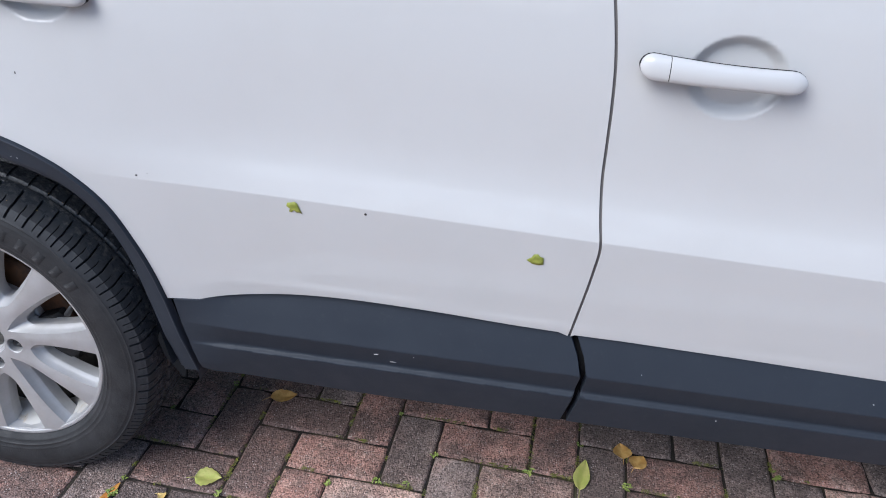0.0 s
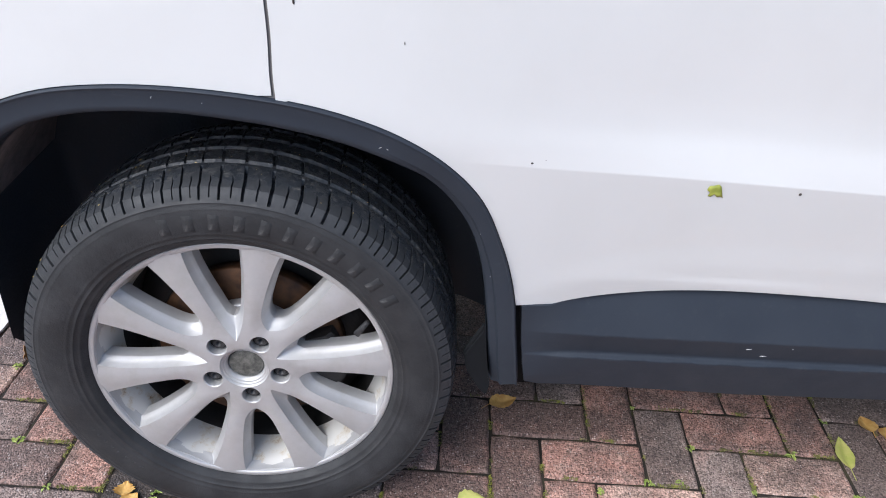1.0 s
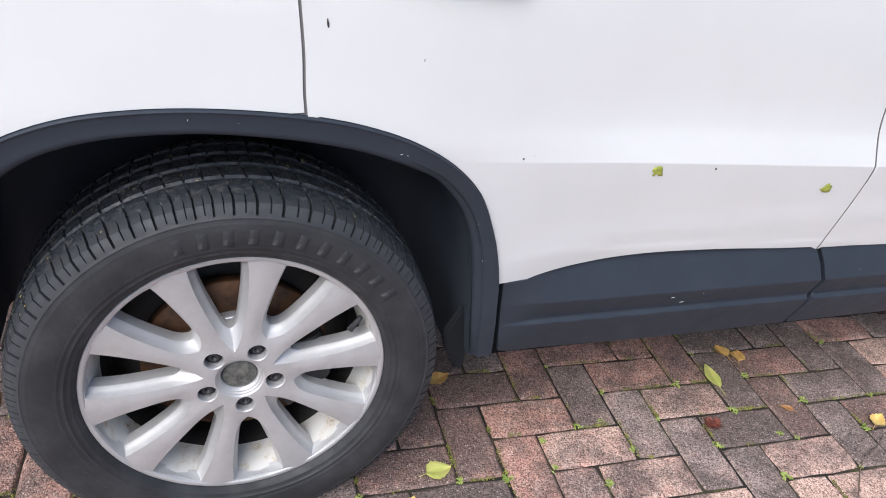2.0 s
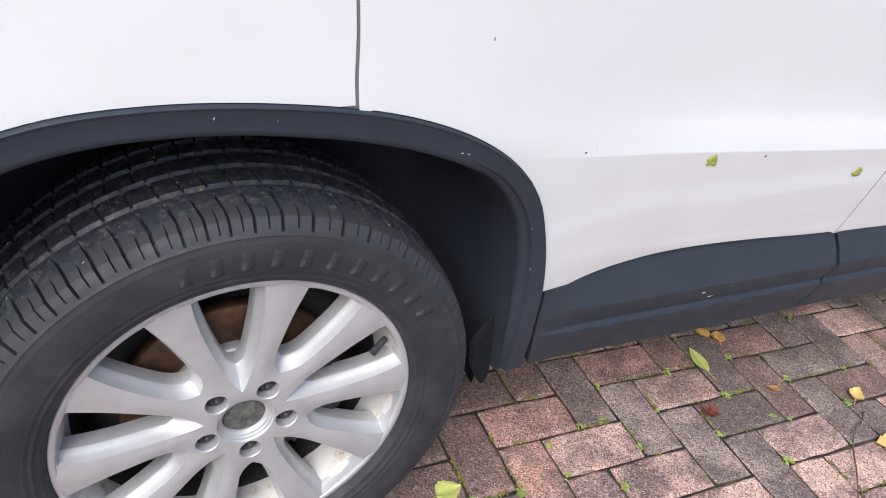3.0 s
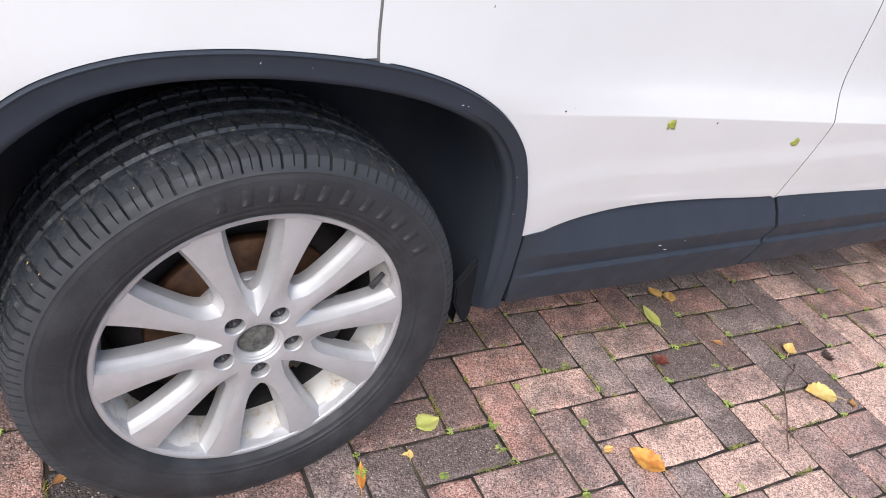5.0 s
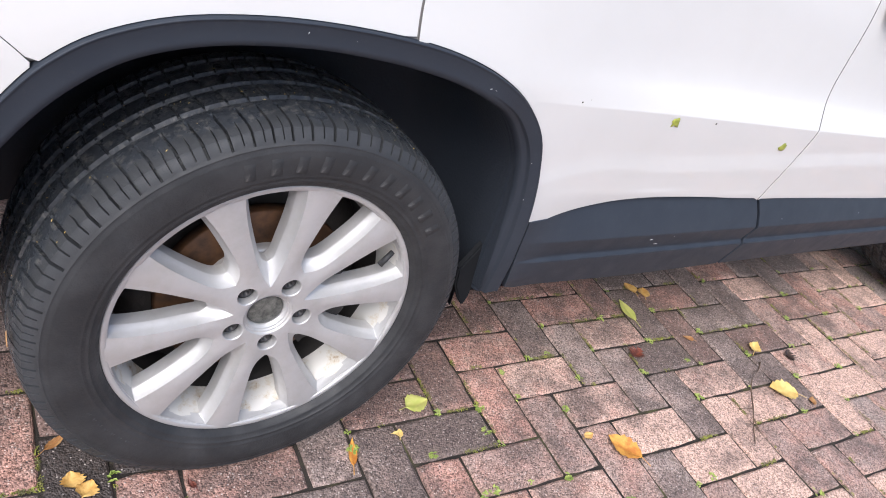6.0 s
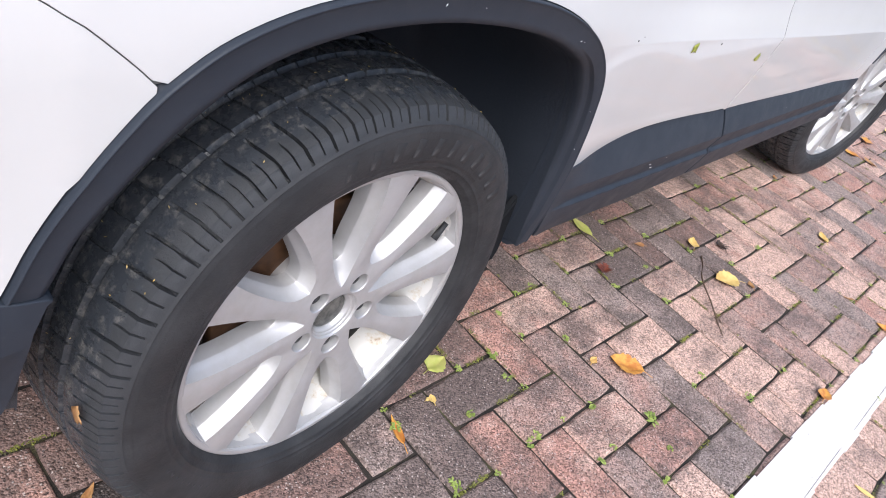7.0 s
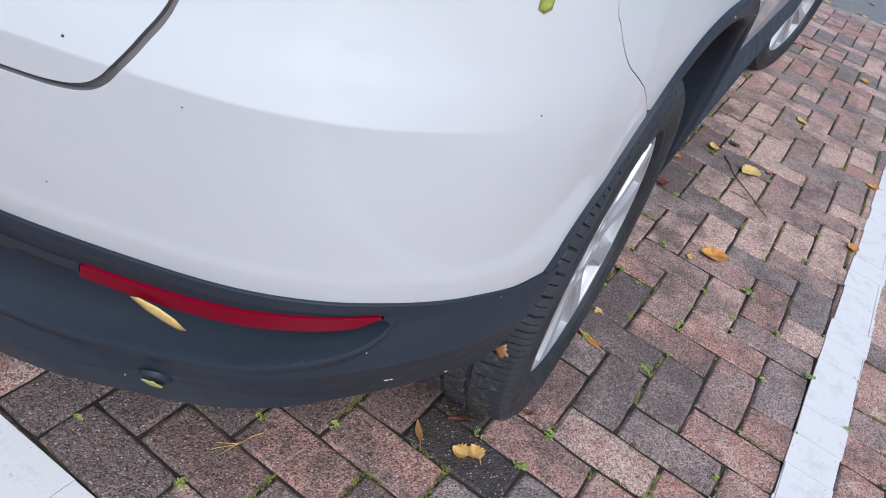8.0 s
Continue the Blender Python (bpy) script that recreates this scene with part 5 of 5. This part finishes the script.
def painted_line(name, a, b, width, label):
    """Paint on the faces of the blocks under a straight strip."""
    a, b = Vector(a), Vector(b)
    way = (b - a).normalized()
    side = Vector((-way.y, way.x))
    ob = new(name)
    for i, j, c, p in places:
        if abs((Vector((p.x, p.y)) - a).dot(side)) > width / 2 + 0.13:
            continue
        l, w = ((2 * PITCH, PITCH) if c == 0 else (PITCH, 2 * PITCH))
        g = 0.0007
        poly = [(i * PITCH + x, j * PITCH + y) for x, y in ((g, g), (l - g, g), (l - g, w - g), (g, w - g))]
        poly = [tuple((lay @ Vector((x, y, 0))).xy) for x, y in poly]
        e = rnd.uniform(-0.0045, 0.0045)
        for n, d in ((side, side.dot(a) + width / 2 + e), (-side, -side.dot(a) + width / 2 + e), (way, way.dot(b)), (-way, -way.dot(a))):
            poly = clip(poly, n.x, n.y, d)
            if len(poly) < 3:
                break
        if len(poly) < 3:
            continue
        m = len(poly)
        verts = [(x, y, 0.0032) for x, y in poly] + [(x, y, -0.004) for x, y in poly]
        faces = [tuple(range(m))] + [(q, m + q, m + (q + 1) % m, (q + 1) % m) for q in range(m)]
        part("paint_patch", data_mesh("paint_patch", verts, faces, line_mat, flat=True), ob)
    return tagged(ob, label, "painted line", "bay lines", "structure")


painted_line("bay_line", (-3.0, -0.412), (KERB_X - 0.2, -0.768), 0.099, "white painted bay line over the paving blocks")
painted_line("bay_line", (-0.752, -0.40), (-0.745, 3.0), 0.10, "white painted bay end line over the paving blocks")


def kerb():
    bm = bmesh.new()
    ob = new("kerb")
    tagged(ob, "flush concrete kerb edging between paving and road", "kerb", "", "structure")
    for k in range(-8, 8):
        y = (k + 0.5) * 0.915
        bm = bmesh.new()
        bmesh.ops.create_cube(bm, size=1, matrix=Matrix.Translation((kerb_at(y) + 0.027, y, -0.044)) @ Matrix.Rotation(KERB_TURN, 4, "Z") @ Matrix.Diagonal((0.052, 0.911, 0.106, 1)))
        bmesh.ops.bevel(bm, geom=bm.edges[:], offset=0.006, segments=2, affect="EDGES")
        part("kerb_stone", bm_mesh("kerb_stone", bm, kerb_mat), ob)


kerb()


# ---- leaves ----
def leaf_mesh(name, length, width, mat, tip=1.0, curl=0.15, seed=0, lobes=0.0):
    """A thin curved leaf with a midrib fold, an uneven edge and a stalk."""
    r = random.Random(seed)
    n, m = 14, 7
    verts, faces = [], []
    sway = r.uniform(-0.12, 0.12)
    for i in range(n + 1):
        t = i / n
        w = width / 2 * math.sin(math.pi * min(1, t ** (0.75 / tip) * 0.985 + 0.012)) ** 0.8
        w *= 1 + lobes * math.sin(i * 2.4 + seed) + r.uniform(-0.06, 0.06)
        for k in range(m):
            s = k / (m - 1) * 2 - 1
            x = (t - 0.5) * length
            y = s * w + sway * length * (t - 0.5) ** 2
            z = 0.0015 + abs(s) * w * 0.35 * (0.6 + curl) + curl * length * (2 * (t - 0.5)) ** 2 * 0.35 + 0.0015 * math.sin(5 * s + 4 * t + seed)
            verts.append((x, y, max(z, 0.0008)))
    for i in range(n):
        for k in range(m - 1):
            a = i * m + k
            faces.append((a, a + 1, a + m + 1, a + m))
    k = len(verts)
    for q in range(5):
        t = q / 4
        for c in range(3):
            a = 2 * math.pi * c / 3
            verts.append((-length / 2 - t * length * 0.32, 0.0009 * math.cos(a) + sway * length * (0.5 + 0.4 * t) ** 2, 0.0025 + curl * length * 0.3 * (1 - t * 0.8) + 0.0009 * math.sin(a)))
    for q in range(4):
        for c in range(3):
            faces.append((k + 3 * q + c, k + 3 * q + (c + 1) % 3, k + 3 * q + 3 + (c + 1) % 3, k + 3 * q + 3 + c))
    return data_mesh(name, verts, faces, mat)


def leaf(x, y, length, width, turn, mat, label, seed, tip=1.0, curl=0.15, lobes=0.0, z=0.001):
    ob = new("leaf", leaf_mesh("leaf", length, width, mat, tip, curl, seed, lobes))
    ob.matrix_world = pose(x, y, z, 0, 0, turn)
    return tagged(ob, label, "leaf", "fallen leaves")


LEAVES = [
    (0.454, 0.276, 0.062, 0.040, 20, leaf_tan, "curled tan fallen leaf beside the sill", 1, 1.0, 0.35, 0.06),
    (1.238, 0.262, 0.044, 0.042, 100, leaf_tan, "small round tan leaf on the paving", 2, 1.0, 0.2, 0.05),
    (1.272, 0.238, 0.042, 0.040, 60, leaf_tan, "small round tan leaf on the paving", 3, 1.0, 0.2, 0.05),
    (1.152, 0.180, 0.085, 0.034, 82, leaf_pale, "narrow green leaf lying flat", 4, 1.0, 0.1, 0.0),
    (0.797, -0.206, 0.082, 0.058, 120, leaf_orange, "large orange leaf with curled tip", 5, 0.8, 0.34, 0.10),
    (1.432, -0.182, 0.086, 0.066, 150, leaf_yellow, "large yellow leaf with long stalk", 6, 0.9, 0.15, 0.13),
    (1.489, -0.032, 0.055, 0.038, 30, leaf_yellow, "small yellow curled leaf", 7, 1.0, 0.4, 0.1),
    (1.590, -0.085, 0.045, 0.034, 60, leaf_black, "dark shrivelled leaf on the paving", 8, 1.0, 0.5, 0.6),
    (0.384, 0.020, 0.056, 0.046, 10, leaf_pale, "pale green leaf beside the tyre", 9, 1.0, 0.12, 0.03),
    (0.314, -0.041, 0.020, 0.014, 70, leaf_yellow, "tiny yellow leaf scrap", 10, 1.0, 0.3, 0.0),
    (1.055, 0.031, 0.050, 0.034, 20, leaf_dark, "shredded dark red leaf", 11, 1.0, 0.4, 0.7),
    (0.205, -0.058, 0.062, 0.016, 70, leaf_orange, "narrow orange leaf against the tyre", 12, 1.0, 0.2, 0.0),
    (0.735, -0.155, 0.028, 0.018, 10, leaf_tan, "small tan leaf scrap", 13, 1.0, 0.2, 0.0),
    (-0.255, 0.010, 0.032, 0.036, 100, leaf_tan, "small crumpled tan leaf behind the tyre", 14, 1.0, 0.4, 0.15),
    (-0.236, -0.012, 0.032, 0.034, 60, leaf_tan, "small crumpled tan leaf behind the tyre", 15, 1.0, 0.4, 0.15),
]
LEAVES += [
    (2.14, -0.258, 0.060, 0.034, 40, leaf_yellow, "yellow curled leaf on the paving", 16, 1.0, 0.35, 0.15),
    (1.262, -0.558, 0.045, 0.036, 10, leaf_orange, "small orange leaf on the white line", 17, 1.0, 0.25, 0.05),
    (1.808, -0.578, 0.050, 0.036, 100, leaf_orange, "small orange leaf on the white line", 18, 1.0, 0.3, 0.1),
    (1.278, 0.047, 0.032, 0.020, 140, leaf_brown, "small tan leaf scrap", 19, 1.0, 0.2, 0.0),
    (3.585, -0.020, 0.085, 0.065, 20, leaf_orange, "orange leaf near the front wheel", 20, 1.0, 0.25, 0.08),
    (3.24, -0.035, 0.075, 0.055, 100, leaf_orange, "orange leaf near the front wheel", 21, 1.0, 0.25, 0.08),
    (3.28, -0.125, 0.080, 0.035, 60, leaf_brown, "long brown leaf near the front wheel", 22, 1.0, 0.3, 0.05),
    (3.111, -0.446, 0.060, 0.050, 0, leaf_orange, "orange leaf on the paving", 23, 1.0, 0.25, 0.05),
    (3.985, -0.041, 0.080, 0.050, 30, leaf_yellow, "yellow leaf near the kerb", 24, 1.0, 0.25, 0.05),
    (2.386, 0.037, 0.030, 0.020, 30, leaf_brown, "small tan leaf scrap", 25, 1.0, 0.25, 0.0),
    (1.838, -0.451, 0.036, 0.012, 130, leaf_brown, "narrow brown leaf scrap", 26, 1.0, 0.25, 0.0),
    (-0.269, 0.091, 0.046, 0.014, 40, leaf_brown, "narrow brown leaf scrap behind the tyre", 27, 1.0, 0.3, 0.1),
    (1.50, -0.235, 0.030, 0.022, 50, leaf_brown, "small brown shrivelled leaf", 28, 1.0, 0.4, 0.1),
    (1.033, -0.735, 0.050, 0.012, 100, leaf_yellow, "narrow yellow blade on the paving", 29, 1.0, 0.1, 0.0),
    (-0.060, 0.015, 0.030, 0.012, 60, leaf_dark, "shredded dark red leaf under the tyre", 31, 1.0, 0.5, 0.35),
    (-0.085, -0.045, 0.022, 0.012, 110, leaf_dark, "dark red leaf scrap under the tyre", 32, 1.0, 0.5, 0.3),
    (-0.196, 0.050, 0.040, 0.016, 130, leaf_dark, "crumpled dark leaf behind the tyre", 33, 1.0, 0.5, 0.3),
    (0.308, -0.038, 0.014, 0.010, 0, leaf_yellow, "tiny yellow leaf scrap", 30, 1.0, 0.1, 0.0),
]
for row in LEAVES:
    leaf(*row)
drift = random.Random(9)
for k in range(60):
    off = drift.gauss(0.24, 0.06) if k < 40 else drift.gauss(0.80, 0.12)
    y = drift.uniform(-2.0, 0.9)
    leaf(kerb_at(y) + off, y, drift.uniform(0.05, 0.09), drift.uniform(0.03, 0.055), drift.uniform(0, 360), drift.choice((leaf_yellow, leaf_yellow, leaf_tan, leaf_orange, leaf_brown)), "autumn leaf lying on the road by the kerb", 40 + k, 1.0, 0.25, 0.1, -0.028)


def stick(points, r, name, label):
    """A tapered twig through points."""
    p = curve_through(points, 6)
    verts, faces = [], []
    for i, q in enumerate(p):
        s = r * (1 - 0.6 * i / len(p)) * (1 + 0.2 * math.sin(i * 1.9))
        for c in range(6):
            a = math.pi * c / 3
            verts.append((q[0] + s * math.cos(a), q[1] + s * math.cos(a) * 0.3, q[2] + s * math.sin(a)))
    for i in range(len(p) - 1):
        faces += [(6 * i + c, 6 * i + (c + 1) % 6, 6 * i + 6 + (c + 1) % 6, 6 * i + 6 + c) for c in range(6)]
    return data_mesh(name, verts, faces, twig_mat)


twig = new("twig", stick([(1.172, -0.294, 0.004), (1.21, -0.255, 0.006), (1.262, -0.208, 0.010), (1.31, -0.16, 0.012), (1.354, -0.128, 0.012), (1.40, -0.112, 0.008), (1.458, -0.08, 0.004)][::-1], 0.0042, "twig", ""))
tagged(twig, "thin dark forked twig lying on the paving", "twig")
part("side_shoot", stick([(1.262, -0.208, 0.010), (1.225, -0.20, 0.008), (1.19, -0.205, 0.004)], 0.0016, "side_shoot", ""), twig)
part("side_shoot", stick([(1.235, -0.235, 0.008), (1.22, -0.262, 0.006), (1.20, -0.275, 0.003)], 0.0018, "side_shoot", ""), twig)
straw = new("twig", stick([(-0.455, 0.288, 0.003), (-0.478, 0.296, 0.006), (-0.501, 0.302, 0.006), (-0.531, 0.325, 0.003)], 0.0013, "straw", ""))
straw.data.materials[0] = leaf_tan
tagged(straw, "dry straw-coloured forked stem behind the bumper", "twig")
for bend, tip in (((-0.515, 0.305), (-0.534, 0.311)), ((-0.512, 0.297), (-0.526, 0.293)), ((-0.507, 0.311), (-0.519, 0.331))):
    sh = part("side_shoot", stick([(-0.498, 0.301, 0.006), (*bend, 0.005), (*tip, 0.002)], 0.0011, "side_shoot", ""), straw)
    sh.data.materials[0] = leaf_tan


# ---- weeds and moss in the joints ----
def tuft(verts, faces, x, y, r, n, rise, g):
    for _ in range(n):
        a, d = g.uniform(0, 2 * math.pi), r * math.sqrt(g.random())
        cx, cy, cz = x + d * math.cos(a), y + d * math.sin(a), rise * g.uniform(0.3, 1.0) * (1 - 0.5 * d / r)
        l, w, b = g.uniform(0.35, 0.7) * r, g.uniform(0.2, 0.35) * r, g.uniform(0, 2 * math.pi)
        ux, uy = math.cos(b), math.sin(b)
        k = len(verts)
        t = g.uniform(-0.4, 0.6) * l
        verts += [(cx - ux * l, cy - uy * l, max(cz - t, -0.004)), (cx - uy * w, cy + ux * w, cz + 0.001), (cx + ux * l, cy + uy * l, cz + t * 0.5), (cx + uy * w, cy - ux * w, cz + 0.001)]
        faces.append((k, k + 1, k + 2, k + 3))


g = random.Random(12)
WEEDS = [(0.358, -0.106), (0.571, -0.320), (0.439, -0.209), (0.528, -0.216), (0.971, -0.329), (0.308, -0.223), (0.221, -0.196), (0.724, -0.322), (0.689, -0.394),
         (1.035, -0.435), (0.208, -0.052), (0.519, -0.025), (0.790, 0.086), (0.726, -0.076), (-0.096, -0.096), (-0.431, 0.312), (-0.363, 0.210), (-0.606, 0.315),
         (-0.628, 0.519), (-0.201, -0.089), (0.043, -0.405), (1.027, -0.024), (1.206, -0.021), (0.500, -0.082), (0.631, 0.056), (0.825, -0.003)]
verts, faces = [], []
for x, y in WEEDS:
    s = g.uniform(0.006, 0.012)
    tuft(verts, faces, x, y, s, g.randint(8, 18), s * 0.8, g)
for i, j, c, p in places:
    if -1.2 < p.x < 3.2 and -1.1 < p.y < 0.35 and g.random() < 0.62:
        q = lay @ Vector((i * PITCH, j * PITCH, 0))
        s = g.uniform(0.005, 0.0125)
        tuft(verts, faces, q.x + g.uniform(-0.004, 0.004), q.y + g.uniform(-0.004, 0.004), s, g.randint(7, 13), s * 0.7, g)
weeds = new("weeds", data_mesh("weeds", verts, faces, weed_mat, flat=True))
tagged(weeds, "small bright green weeds growing in paving joints", "weeds", "", "stuff")
verts, faces = [], []
for i, j, c, p in places:
    if not (-1.4 < p.x < 4.3 and -1.3 < p.y < 0.4):
        continue
    l, w = ((2 * PITCH, PITCH) if c == 0 else (PITCH, 2 * PITCH))
    for a, b in (((0, 0), (l, 0)), ((0, 0), (0, w))):
        keep = noise.noise(Vector((p.x * 1.7, p.y * 1.7, 2.0))) + g.uniform(-0.40, 0.40)
        if keep < -0.16:
            continue
        s0, s1 = sorted((g.random(), g.random()))
        n = int((s1 - s0) * 44) + 1
        for _ in range(n):
            t = g.uniform(s0, s1)
            q = lay @ Vector((i * PITCH + a[0] + (b[0] - a[0]) * t, j * PITCH + a[1] + (b[1] - a[1]) * t, 0))
            tuft(verts, faces, q.x + g.gauss(0, 0.0014), q.y + g.gauss(0, 0.0014), 0.0042, 4, 0.0022, g)
moss = new("moss", data_mesh("moss", verts, faces, moss_mat, flat=True))
tagged(moss, "low green moss filling the paving joints", "moss", "", "stuff")


# ---- behind the camera: unseen foliage, added for the car paint's reflections ----
def hedge(x0, x1, y, depth, height, seed, label):
    g = random.Random(seed)
    verts, faces = [], []
    for _ in range(16000):
        x, s, h = g.uniform(x0, x1), g.uniform(-1, 1), g.random() ** 0.8
        bulge = 0.25 * noise.noise(Vector((x * 0.6, h * 2, seed))) + 0.12 * noise.noise(Vector((x * 2.1, h * 5, seed)))
        top = height * (1 + 0.32 * noise.noise(Vector((x * 0.4, 1.0, seed))))
        if g.random() < 0.7:
            px, py, pz = x, y + (depth / 2 + bulge) * (1 if s > 0 else -1) + g.gauss(0, 0.06), h * top
        else:
            px, py, pz = x, y + s * depth / 2, top + bulge * 0.6 + g.gauss(0, 0.05)
        if pz > 0.45 * height and noise.noise(Vector((px * 1.7, pz * 2.3, seed + 5.0))) > 0.02:
            continue
        l = g.uniform(0.07, 0.17)
        a = Vector((g.gauss(0, 1), g.gauss(0, 1), g.gauss(0, 1))).normalized()
        b = a.orthogonal().normalized()
        k = len(verts)
        c = Vector((px, py, max(pz, 0.02)))
        verts += [tuple(c - a * l), tuple(c + b * l * 0.5), tuple(c + a * l), tuple(c - b * l * 0.5)]
        faces.append((k, k + 1, k + 2, k + 3))
    ob = new("hedge")
    tagged(ob, label, "hedge")
    leaves = part("foliage", data_mesh("foliage", verts, faces, hedge_mat, flat=True), ob)
    tagged(leaves, "", "", "", "stuff")
    bm = bmesh.new()
    bmesh.ops.create_cube(bm, size=1, matrix=Matrix.Translation(((x0 + x1) / 2, y, height * 0.23)) @ Matrix.Diagonal((x1 - x0 - 0.2, depth * 0.8, height * 0.46, 1)))
    bmesh.ops.subdivide_edges(bm, edges=bm.edges[:], cuts=12, use_grid_fill=True)
    for v in bm.verts:
        v.co.y += 0.12 * noise.noise(v.co * 1.3)
        v.co.z = max(v.co.z, 0) + (0.15 * noise.noise(v.co) if v.co.z > 0.5 else 0)
    part("branches", bm_mesh("branches", bm, hedge_core), ob)


hedge_mat = leaf_material("hedge_leaf", (0.045, 0.075, 0.025), (0.09, 0.12, 0.03))
hedge_core = material("hedge_core", (0.02, 0.025, 0.012), 0.9)
bump(hedge_core, noise_tex(hedge_core, 25, 5), 1.0, 0.03)
hedge(-9, 12, -9.0, 1.8, 3.2, 3, "unseen green foliage added for reflections in the car")
